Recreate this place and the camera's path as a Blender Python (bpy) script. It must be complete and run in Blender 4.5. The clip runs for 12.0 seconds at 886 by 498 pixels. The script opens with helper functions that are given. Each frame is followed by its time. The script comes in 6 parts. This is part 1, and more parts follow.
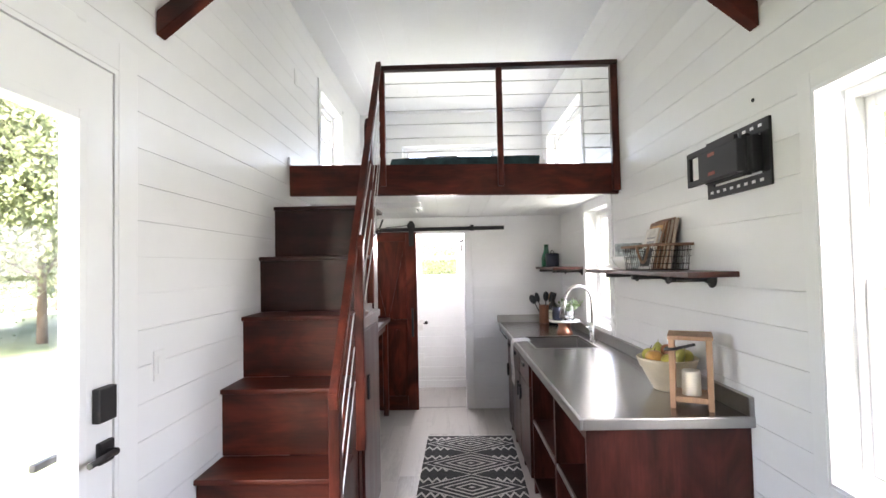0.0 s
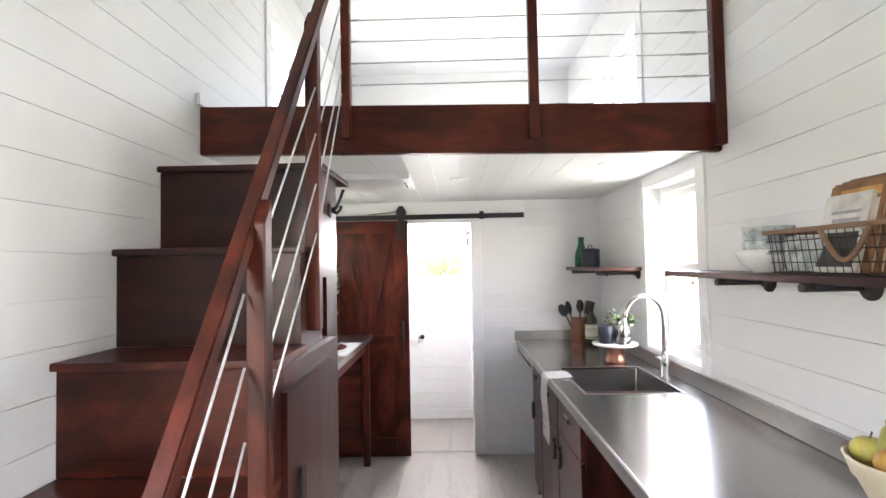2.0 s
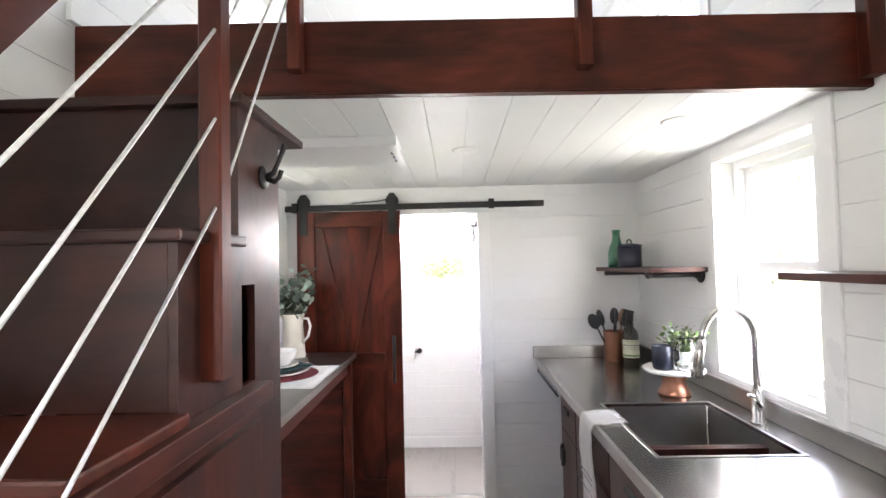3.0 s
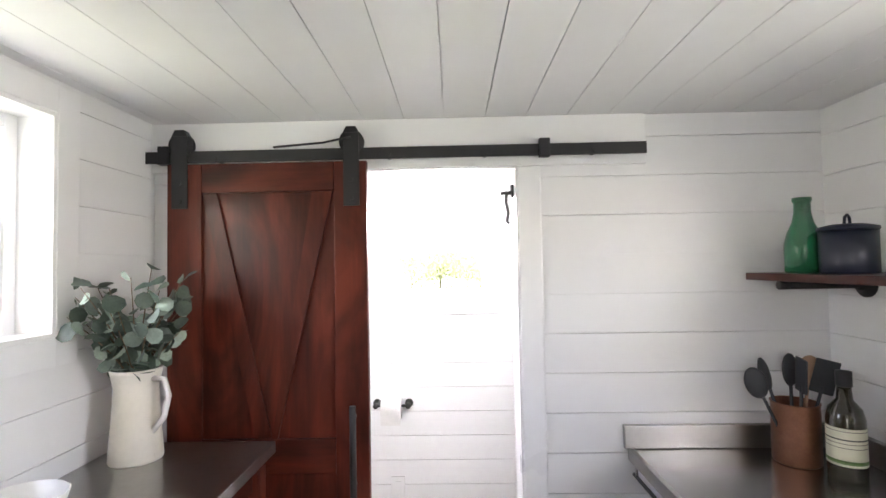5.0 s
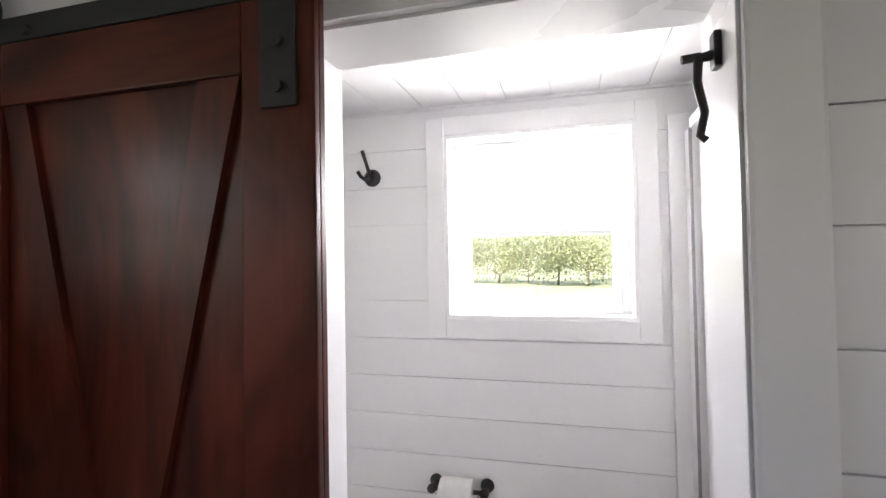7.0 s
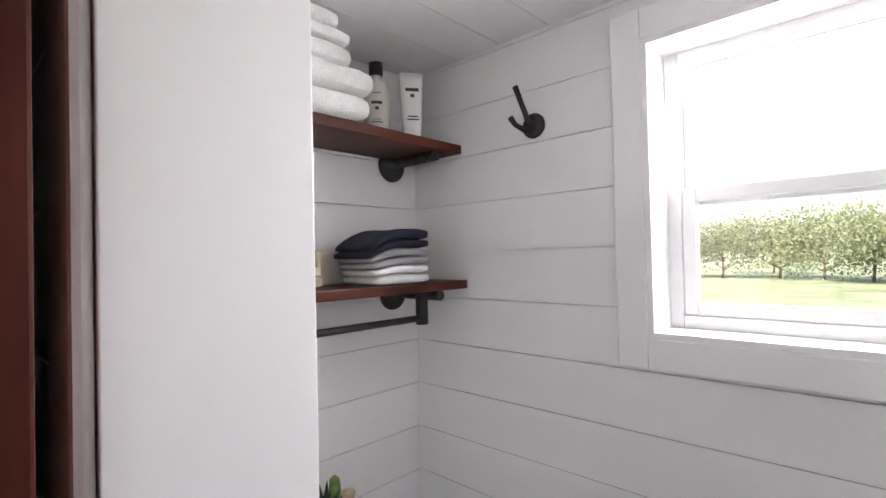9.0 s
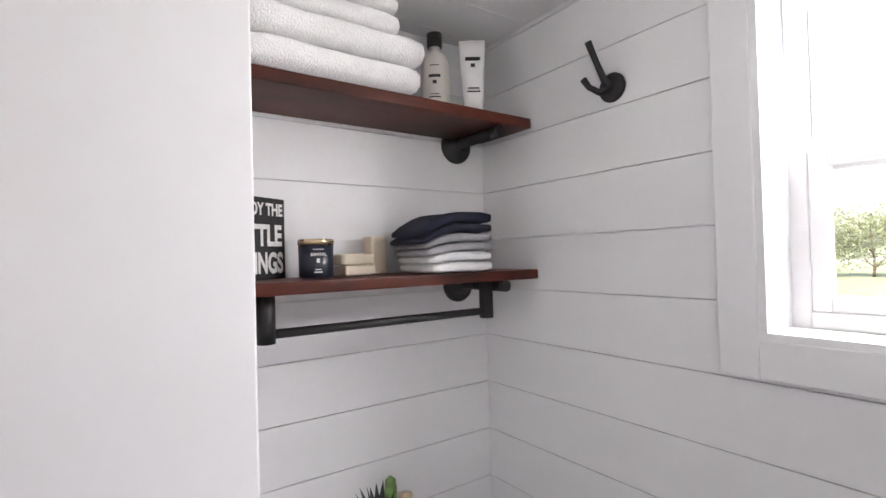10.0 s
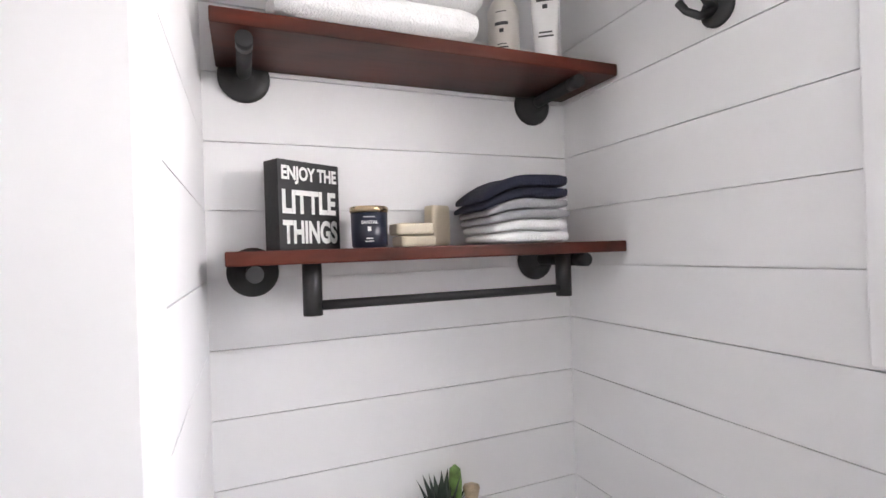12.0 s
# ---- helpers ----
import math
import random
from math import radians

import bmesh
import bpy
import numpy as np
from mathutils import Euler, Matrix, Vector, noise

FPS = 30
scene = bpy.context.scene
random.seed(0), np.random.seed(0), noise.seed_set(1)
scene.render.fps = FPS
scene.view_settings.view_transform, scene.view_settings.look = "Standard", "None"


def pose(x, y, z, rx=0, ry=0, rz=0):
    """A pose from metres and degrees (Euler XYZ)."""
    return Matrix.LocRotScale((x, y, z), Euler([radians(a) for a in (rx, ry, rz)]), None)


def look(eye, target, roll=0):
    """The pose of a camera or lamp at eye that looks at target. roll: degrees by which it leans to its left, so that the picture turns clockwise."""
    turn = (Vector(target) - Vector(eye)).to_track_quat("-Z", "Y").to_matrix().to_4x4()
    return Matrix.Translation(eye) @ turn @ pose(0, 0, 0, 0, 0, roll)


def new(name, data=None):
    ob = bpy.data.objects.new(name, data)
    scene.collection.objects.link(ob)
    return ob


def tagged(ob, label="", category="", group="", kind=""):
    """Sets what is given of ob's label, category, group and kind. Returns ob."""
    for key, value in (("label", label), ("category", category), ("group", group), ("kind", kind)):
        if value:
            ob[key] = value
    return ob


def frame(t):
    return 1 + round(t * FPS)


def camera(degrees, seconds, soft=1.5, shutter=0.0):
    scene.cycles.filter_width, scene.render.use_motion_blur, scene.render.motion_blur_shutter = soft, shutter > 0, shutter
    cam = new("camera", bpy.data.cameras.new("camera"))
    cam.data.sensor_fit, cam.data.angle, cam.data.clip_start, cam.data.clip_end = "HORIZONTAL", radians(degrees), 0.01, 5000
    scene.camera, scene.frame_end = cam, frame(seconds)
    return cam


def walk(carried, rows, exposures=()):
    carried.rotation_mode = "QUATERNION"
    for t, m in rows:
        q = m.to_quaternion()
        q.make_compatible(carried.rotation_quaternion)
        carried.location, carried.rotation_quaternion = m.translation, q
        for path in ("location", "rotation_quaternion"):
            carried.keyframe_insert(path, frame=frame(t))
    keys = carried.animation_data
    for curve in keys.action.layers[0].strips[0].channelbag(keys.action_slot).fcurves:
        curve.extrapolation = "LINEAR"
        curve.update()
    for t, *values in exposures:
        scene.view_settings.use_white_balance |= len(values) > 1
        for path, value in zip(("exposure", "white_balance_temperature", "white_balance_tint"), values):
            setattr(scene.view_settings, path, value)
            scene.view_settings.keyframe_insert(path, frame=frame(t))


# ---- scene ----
cam = camera(84.8, 12.0)
PATH = [
    (0, (-0.024, 0.829, 1.543), (-0.059, 2.828, 1.609), -1.2),
    (0.5, (-0.029, 1.086, 1.541), (-0.063, 3.085, 1.605), -1.2),
    (1, (-0.009, 1.389, 1.545), (-0.059, 3.387, 1.608), -1.2),
    (1.5, (-0.035, 1.734, 1.54), (-0.074, 3.733, 1.601), -1.2),
    (2, (-0.031, 2.1, 1.541), (-0.075, 4.098, 1.605), -1.1),
    (2.5, (-0.02, 2.476, 1.542), (-0.074, 4.474, 1.608), -1.1),
    (2.7, (-0.028, 2.625, 1.535), (-0.081, 4.623, 1.604), -1.2),
    (4.3, (-0.116, 3.887, 1.542), (-0.14, 5.886, 1.607), -1.1),
    (4.5, (-0.109, 4.041, 1.546), (-0.143, 6.04, 1.608), -1.0),
    (4.7, (-0.117, 4.184, 1.546), (-0.153, 6.182, 1.613), -0.9),
    (5, (-0.113, 4.398, 1.542), (-0.156, 6.396, 1.613), -1.0),
    (5.5, (-0.116, 4.738, 1.547), (-0.195, 6.735, 1.617), -1.0),
    (6, (-0.117, 5.027, 1.542), (-0.306, 7.017, 1.605), -1.0),
    (6.5, (-0.101, 5.257, 1.545), (-0.43, 7.229, 1.601), -1.0),
    (7, (-0.08, 5.458, 1.545), (-0.6, 7.389, 1.589), -1.0),
    (7.5, (-0.077, 5.636, 1.53), (-0.838, 7.485, 1.578), -1.4),
    (7.7, (-0.072, 5.704, 1.536), (-0.937, 7.508, 1.576), -1.3),
    (9.3, (-0.127, 6.071, 1.515), (-1.593, 7.431, 1.549), -1.3),
    (9.5, (-0.131, 6.103, 1.508), (-1.657, 7.395, 1.543), -1.3),
    (10, (-0.144, 6.159, 1.496), (-1.781, 7.308, 1.526), -1.5),
    (10.5, (-0.159, 6.193, 1.481), (-1.882, 7.209, 1.503), -1.7),
    (11, (-0.172, 6.235, 1.465), (-1.962, 7.127, 1.482), -1.8),
    (11.5, (-0.185, 6.266, 1.458), (-2.016, 7.07, 1.471), -1.9),
    (12, (-0.191, 6.288, 1.451), (-2.041, 7.048, 1.457), -1.9),
]
KELVIN, TINT = 6750, 18.5
LAMP = 2.0
STOPS = [(0.0, 4.1), (1.0, 4.1), (2.3, 4.45), (4.5, 4.45), (5.5, 4.15), (6.0, 3.85), (6.5, 3.4), (7.0, 2.85), (7.6, 2.3), (9.4, 2.3), (10.5, 2.65), (12.0, 2.8)]
EXPOSURE = [(t, e, KELVIN, TINT) for t, e in STOPS]
walk(cam, [(t, look(eye, target, roll)) for t, eye, target, roll in PATH], EXPOSURE)

# ---- light ----
world = bpy.data.worlds.new("sky")
scene.world = world
world.use_nodes = True
wt = world.node_tree
sky = wt.nodes.new("ShaderNodeTexSky")
sky.sky_type, sky.sun_disc = "NISHITA", False
sky.sun_elevation, sky.sun_rotation = radians(43), radians(180)
sky.air_density, sky.dust_density, sky.ozone_density = 1.0, 3.0, 1.0
wt.links.new(sky.outputs[0], wt.nodes["Background"].inputs[0])
wt.nodes["Background"].inputs[1].default_value = 0.15
sun_data = bpy.data.lights.new("sun", "SUN")
sun_data.energy, sun_data.angle, sun_data.color = 5.0, radians(10), (1.0, 0.95, 0.88)
sun = new("sun", sun_data)
sun.matrix_world = look((0.5, -14, 13), (0, 0, 0))


def sky_lamp(x, y, z, wide, high, to, watts):
    """An added lamp for the daylight that enters one window or door from outside."""
    d = bpy.data.lights.new("window_daylight", "AREA")
    d.shape, d.size, d.size_y, d.energy, d.color = "RECTANGLE", wide, high, watts, (0.97, 0.985, 1.0)
    o = new("window_daylight", d)
    o.matrix_world = look((x, y, z), to)
    return o


sky_lamp(1.36, 4.81, 1.50, 0.64, 0.94, (0, 4.81, 0.95), LAMP * 0.50)
sky_lamp(1.36, 1.86, 1.46, 1.05, 1.22, (0, 1.86, 1.20), LAMP * 1.0)
# lamp added outside the entry door, out of view, for its sky light
sky_lamp(-1.95, 0.75, 1.70, 1.0, 1.5, (0, 2.9, 0.9), LAMP * 2.2)
sky_lamp(-1.36, 5.43, 1.67, 0.40, 0.54, (0, 5.43, 1.25), LAMP * 0.09)
sky_lamp(-1.36, 5.53, 2.76, 0.8, 0.62, (0, 5.53, 2.70), LAMP * 0.28)
sky_lamp(1.36, 5.92, 2.76, 1.4, 0.58, (0, 5.92, 2.70), LAMP * 0.36)
sky_lamp(0.0, 7.20, 2.80, 1.2, 0.52, (0, 5.0, 2.80), LAMP * 0.30)
sky_lamp(-0.19, 7.22, 1.80, 0.56, 0.28, (-0.19, 6.0, 0.90), LAMP * 2.1)


# ---- materials ----
def material(name, colour, rough=0.5, metal=0.0, spread=0.06, scale=8.0, stretch=(1, 1, 1), bump=0.0, bump_scale=60.0,
             coat=0.0, second=None, detail=5.0, random_shift=0.0, rough_spread=0.08):
    """A painted, stained or cast surface with variation at two scales."""
    m = bpy.data.materials.new(name)
    m.use_nodes = True
    t, n = m.node_tree, m.node_tree.nodes
    b = n["Principled BSDF"]
    b.inputs["Metallic"].default_value = metal
    b.inputs["Coat Weight"].default_value = coat
    b.inputs["Coat Roughness"].default_value = 0.12
    co, mp = n.new("ShaderNodeTexCoord"), n.new("ShaderNodeMapping")
    mp.inputs["Scale"].default_value = stretch
    t.links.new(co.outputs["Object"], mp.inputs["Vector"])
    vec = mp.outputs["Vector"]
    if random_shift:
        info, add = n.new("ShaderNodeObjectInfo"), n.new("ShaderNodeVectorMath")
        mul = n.new("ShaderNodeMath")
        mul.operation, mul.inputs[1].default_value = "MULTIPLY", 40.0
        t.links.new(info.outputs["Random"], mul.inputs[0])
        t.links.new(vec, add.inputs[0])
        t.links.new(mul.outputs[0], add.inputs[1])
        vec = add.outputs[0]
    big, fine = n.new("ShaderNodeTexNoise"), n.new("ShaderNodeTexNoise")
    big.inputs["Scale"].default_value, big.inputs["Detail"].default_value = scale, detail
    fine.inputs["Scale"].default_value, fine.inputs["Detail"].default_value = scale * 9, 3
    t.links.new(vec, big.inputs["Vector"])
    t.links.new(vec, fine.inputs["Vector"])
    mix = n.new("ShaderNodeMath")
    mix.operation, mix.inputs[1].default_value = "MULTIPLY_ADD", 0.35
    t.links.new(fine.outputs[0], mix.inputs[0])
    t.links.new(big.outputs[0], mix.inputs[2])
    fac = mix.outputs[0]
    if random_shift:
        sh = n.new("ShaderNodeMath")
        sh.operation, sh.inputs[1].default_value = "MULTIPLY_ADD", random_shift
        t.links.new(info.outputs["Random"], sh.inputs[0])
        t.links.new(fac, sh.inputs[2])
        fac = sh.outputs[0]
    ramp = n.new("ShaderNodeValToRGB")
    c = Vector(colour)
    lo = second if second else tuple(c * (1 - spread * 2))
    hi = tuple(min(1.0, v * (1 + spread)) for v in colour)
    ramp.color_ramp.elements[0].position, ramp.color_ramp.elements[1].position = 0.42, 0.86
    ramp.color_ramp.elements[0].color, ramp.color_ramp.elements[1].color = (*lo, 1), (*hi, 1)
    t.links.new(fac, ramp.inputs[0])
    t.links.new(ramp.outputs[0], b.inputs["Base Color"])
    rr = n.new("ShaderNodeMapRange")
    rr.inputs[3].default_value, rr.inputs[4].default_value = max(0.02, rough - rough_spread), rough + rough_spread
    t.links.new(big.outputs[0], rr.inputs[0])
    t.links.new(rr.outputs[0], b.inputs["Roughness"])
    if bump:
        bn, bp = n.new("ShaderNodeTexNoise"), n.new("ShaderNodeBump")
        bn.inputs["Scale"].default_value, bn.inputs["Detail"].default_value = bump_scale, 4
        bp.inputs["Strength"].default_value, bp.inputs["Distance"].default_value = bump, 0.004
        t.links.new(vec, bn.inputs["Vector"])
        t.links.new(bn.outputs[0], bp.inputs["Height"])
        t.links.new(bp.outputs[0], b.inputs["Normal"])
    return m


def wood(name, light, dark, axis, rough=0.42, coat=0.05, random_shift=0.10, blotch=0.66):
    """Stained timber: the grain runs along axis, over broad blotches where the stain took unevenly."""
    st = [6.5, 6.5, 6.5]
    st["xyz".index(axis)] = 0.5
    m = material(name, light, rough, 0, 0.15, 1.6, st, 0.12, 5.0, coat, dark, 7.0, random_shift)
    t, n = m.node_tree, m.node_tree.nodes
    b = n["Principled BSDF"]
    b.inputs["Specular IOR Level"].default_value = 0.25
    co, mp, bl, rp, mx = n.new("ShaderNodeTexCoord"), n.new("ShaderNodeMapping"), n.new("ShaderNodeTexNoise"), n.new("ShaderNodeValToRGB"), n.new("ShaderNodeMix")
    wide = [4.2, 4.2, 4.2]
    wide["xyz".index(axis)] = 1.7
    mp.inputs["Scale"].default_value = wide
    bl.inputs["Scale"].default_value, bl.inputs["Detail"].default_value, bl.inputs["Distortion"].default_value = 1.0, 5.0, 2.2
    t.links.new(co.outputs["Object"], mp.inputs["Vector"])
    t.links.new(mp.outputs["Vector"], bl.inputs["Vector"])
    t.links.new(bl.outputs[0], rp.inputs[0])
    rp.color_ramp.elements[0].position, rp.color_ramp.elements[1].position = 0.34, 0.66
    rp.color_ramp.elements[0].color, rp.color_ramp.elements[1].color = (1 - blotch,) * 3 + (1,), (1.0, 1.0, 1.0, 1)
    mx.data_type, mx.blend_type = "RGBA", "MULTIPLY"
    mx.inputs[0].default_value = 1.0
    t.links.new(n["Color Ramp"].outputs[0], mx.inputs[6])
    t.links.new(rp.outputs[0], mx.inputs[7])
    t.links.new(mx.outputs[2], b.inputs["Base Color"])
    return m


def glass_material(name, tint=(1, 1, 1), gloss=0.05, see=1.0):
    m = bpy.data.materials.new(name)
    m.use_nodes = True
    t, n = m.node_tree, m.node_tree.nodes
    out = n["Material Output"]
    n.remove(n["Principled BSDF"])
    tr, gl, mx, fr = n.new("ShaderNodeBsdfTransparent"), n.new("ShaderNodeBsdfGlossy"), n.new("ShaderNodeMixShader"), n.new("ShaderNodeLayerWeight")
    edge, lift = n.new("ShaderNodeMath"), n.new("ShaderNodeMath")
    edge.operation, edge.inputs[1].default_value = "POWER", 4.0
    lift.operation, lift.inputs[1].default_value, lift.inputs[2].default_value = "MULTIPLY_ADD", 0.7, 0.03
    tr.inputs[0].default_value = (*tint, 1)
    gl.inputs["Roughness"].default_value = 0.02
    t.links.new(fr.outputs["Facing"], edge.inputs[0])
    t.links.new(edge.outputs[0], lift.inputs[0])
    t.links.new(lift.outputs[0], mx.inputs[0])
    t.links.new(tr.outputs[0], mx.inputs[1])
    t.links.new(gl.outputs[0], mx.inputs[2])
    t.links.new(mx.outputs[0], out.inputs[0])
    return m


WHITE = material("white_wall_paint", (0.80, 0.80, 0.80), 0.38, 0, 0.015, 2.0, bump=0.03, bump_scale=90, random_shift=0.12, rough_spread=0.02)
TRIM = material("white_trim_paint", (0.82, 0.82, 0.82), 0.28, 0, 0.012, 3.0, bump=0.02, bump_scale=60, rough_spread=0.02)
CEIL = material("white_ceiling_paint", (0.80, 0.80, 0.80), 0.52, 0, 0.015, 2.0, bump=0.02, bump_scale=60, rough_spread=0.02)
VINYL = material("white_vinyl", (0.83, 0.83, 0.83), 0.35, 0, 0.01, 5.0)
RED_X = wood("mahogany_stain_along_x", (0.118, 0.0222, 0.0108), (0.034, 0.0072, 0.0048), "x")
RED_Y = wood("mahogany_stain_along_y", (0.118, 0.0222, 0.0108), (0.034, 0.0072, 0.0048), "y")
RED_Z = wood("mahogany_stain_along_z", (0.118, 0.0222, 0.0108), (0.034, 0.0072, 0.0048), "z")
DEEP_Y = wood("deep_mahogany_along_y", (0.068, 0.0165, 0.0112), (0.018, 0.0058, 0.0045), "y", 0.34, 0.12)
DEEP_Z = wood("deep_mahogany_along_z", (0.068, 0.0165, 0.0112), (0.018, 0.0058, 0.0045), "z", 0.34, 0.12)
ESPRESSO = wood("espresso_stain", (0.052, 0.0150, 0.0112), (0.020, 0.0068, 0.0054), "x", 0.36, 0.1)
STEEL = material("brushed_stainless", (0.43, 0.42, 0.405), 0.24, 1.0, 0.02, 1.5, (1, 1, 1), 0.0, 30, rough_spread=0.02)
STEEL_DULL = material("satin_stainless", (0.40, 0.39, 0.375), 0.33, 1.0, 0.06, 6.0)
CHROME = material("brushed_nickel", (0.62, 0.61, 0.59), 0.2, 1.0, 0.04, 12.0)
CABLE = material("steel_cable", (0.66, 0.66, 0.65), 0.6, 0.55, 0.1, 80.0)
BLACK = material("black_powder_coat", (0.018, 0.018, 0.019), 0.5, 0.1, 0.1, 12.0, bump=0.1, bump_scale=200)
GLASS = glass_material("window_glass")


# ---- mesh tools ----
def box(bm, x0, x1, y0, y1, z0, z1, bevel=0.0):
    v = [bm.verts.new((x, y, z)) for z in (z0, z1) for x, y in ((x0, y0), (x1, y0), (x1, y1), (x0, y1))]
    fs = [bm.faces.new([v[i] for i in q]) for q in ((3, 2, 1, 0), (4, 5, 6, 7), (0, 1, 5, 4), (1, 2, 6, 5), (2, 3, 7, 6), (3, 0, 4, 7))]
    if bevel:
        es = list({e for f in fs for e in f.edges})
        bmesh.ops.bevel(bm, geom=es, offset=bevel, segments=2, affect="EDGES", profile=0.6)
    return bm


def bx(x0, x1, y0, y1, z0, z1, bevel=0.0):
    return box(bmesh.new(), x0, x1, y0, y1, z0, z1, bevel)


def tube(bm, pts, r, seg=12, caps=True):
    """A round bar along a line of points; r may be one radius or one for each point."""
    pts = [Vector(p) for p in pts]
    rs = r if isinstance(r, (list, tuple)) else [r] * len(pts)
    rings, side = [], None
    for i, p in enumerate(pts):
        d = (pts[min(i + 1, len(pts) - 1)] - pts[max(i - 1, 0)]).normalized()
        if side is None:
            side = d.orthogonal().normalized()
        side = (side - d * side.dot(d)).normalized()
        up = d.cross(side)
        rings.append([bm.verts.new(p + rs[i] * (math.cos(a) * side + math.sin(a) * up)) for a in (2 * math.pi * k / seg for k in range(seg))])
    for a, b in zip(rings, rings[1:]):
        for k in range(seg):
            bm.faces.new((a[k], a[(k + 1) % seg], b[(k + 1) % seg], b[k])).smooth = True
    if caps:
        bm.faces.new(rings[0][::-1])
        bm.faces.new(rings[-1])
    return bm


def lathe(bm, x, y, profile, seg=28):
    """A turned shape: profile is (radius, height) from the bottom up."""
    rings = [[bm.verts.new((x + r * math.cos(a), y + r * math.sin(a), z)) for a in (2 * math.pi * k / seg for k in range(seg))] for r, z in profile]
    for a, b in zip(rings, rings[1:]):
        for k in range(seg):
            bm.faces.new((a[k], a[(k + 1) % seg], b[(k + 1) % seg], b[k])).smooth = True
    if profile[0][0] > 1e-4:
        bm.faces.new(rings[0][::-1])
    if profile[-1][0] > 1e-4:
        bm.faces.new(rings[-1])
    return bm


def prism(bm, outline, axis, a, b):
    """A flat outline pulled from a to b along an axis; the outline holds the other two coordinates in xyz order."""
    def at(p, w):
        q = list(p)
        q.insert("xyz".index(axis), w)
        return q
    lo, hi = [bm.verts.new(at(p, a)) for p in outline], [bm.verts.new(at(p, b)) for p in outline]
    bm.faces.new(lo)
    bm.faces.new(hi[::-1])
    for i in range(len(outline)):
        j = (i + 1) % len(outline)
        bm.faces.new((lo[j], lo[i], hi[i], hi[j]))
    bmesh.ops.recalc_face_normals(bm, faces=bm.faces)
    return bm


def part(name, bm, mat, parent=None, label="", **tags):
    me = bpy.data.meshes.new(name)
    bm.normal_update()
    bm.to_mesh(me)
    bm.free()
    me.materials.append(mat)
    ob = new(name, me)
    ob.parent = parent
    return tagged(ob, label, **tags)


def thing(name, label, category, at=(0, 0, 0), group="", kind=""):
    ob = new(name)
    ob.empty_display_size = 0.05
    ob.location = at
    return tagged(ob, label, category, group, kind)


def under(parent, obs):
    """Hang parts that were built in world places under a thing that stands at its own base."""
    for o in obs:
        o.parent = parent
        o.matrix_parent_inverse = Matrix.Translation(parent.location).inverted()
    return parent


# ---- the shell ----
XL, XR, YF, YP, YQ, YB, ZC, ZT = -1.17, 1.165, -1.6, 6.09, 6.225, 7.02, 2.06, 3.5
WALL = 0.15


def minus(z0, z1, u0, u1, holes):
    """The rectangles that stay of one when holes (u0, u1, z0, z1) are cut from it."""
    rects = [(u0, u1, z0, z1)]
    for a, b, c, d in holes:
        nxt = []
        for p, q, r, s in rects:
            if a >= q or b <= p or c >= s or d <= r:
                nxt.append((p, q, r, s))
                continue
            if a > p:
                nxt.append((p, a, r, s))
            if b < q:
                nxt.append((b, q, r, s))
            if c > r:
                nxt.append((max(a, p), min(b, q), r, c))
            if d < s:
                nxt.append((max(a, p), min(b, q), d, s))
        rects = nxt
    return rects


PLANKS = []


def wall(name, axis, face, out, u0, u1, z0, z1, holes=(), pitch=0.134, phase=0.0, thick=WALL, both=False):
    """A wall whose inner face stands at face on an axis; out is the way to its outer side. It is clad in shiplap boards."""
    def slab(bm, p, q, r, s, a, b):
        a, b = min(a, b), max(a, b)
        return box(bm, a, b, p, q, r, s) if axis == "x" else box(bm, p, q, a, b, r, s)
    bm = bmesh.new()
    inner = face + out * 0.009
    outer = face + out * (thick - (0.009 if both else 0))
    for p, q, r, s in minus(z0, z1, u0, u1, holes):
        slab(bm, p, q, r, s, inner, outer)
    ob = part(name, bm, WHITE, None, "white painted horizontal shiplap wall", category="wall", kind="structure")
    PLANKS.append((ob, slab, axis, face, inner, u0, u1, z0, z1, holes, pitch, phase))
    if both:
        PLANKS.append((ob, slab, axis, face + out * thick, outer, u0, u1, z0, min(z1, ZC), holes, 0.128, 0.001))
    return ob


# openings: (from, to, foot, head) along each wall
DOOR = (1.30, 2.46, -0.02, 2.235)
LWIN = (4.87, 5.655, 1.372, 1.968)
LLOFT = (5.10, 5.94, 2.44, 3.14)
FWIN = (1.32, 2.41, 0.82, 2.09)
KWIN = (4.48, 5.14, 1.01, 1.995)
RLOFT = (5.17, 6.69, 2.44, 3.08)
BWIN = (-0.49, 0.107, 1.350, 1.955)
TWIN = (-0.64, 0.60, 2.52, 3.09)
OPEN = (-0.475, 0.112, -0.02, 1.885)

wall_west = wall("wall_west", "x", XL, -1, YF, YB + WALL, -0.02, ZT + 0.0095, [DOOR, LWIN, LLOFT], 0.1345, 0.116)
wall_east = wall("wall_east", "x", XR, 1, YF, YB + WALL, -0.02, ZT + 0.0095, [FWIN, KWIN, RLOFT], 0.1345, 0.082)
wall_north = wall("wall_north", "y", YB, 1, XL, XR, -0.02, ZT, [BWIN, TWIN], 0.128, 0.001)
wall_south = wall("wall_south", "y", YF, -1, XL, XR, -0.02, ZT, [], 0.1345, 0.07)
first = PLANKS[0]
PLANKS[0] = first[:9] + ([*first[9], (YQ, YB + WALL, -0.02, ZC)],) + first[10:]
PLANKS.append(first[:5] + (YQ, YB, -0.02, ZC, [], 0.128, 0.001))
wall_partition = wall("wall_partition", "y", YP, 1, XL, XR, -0.02, ZC, [OPEN], 0.1358, 0.0806, YQ - YP, True)


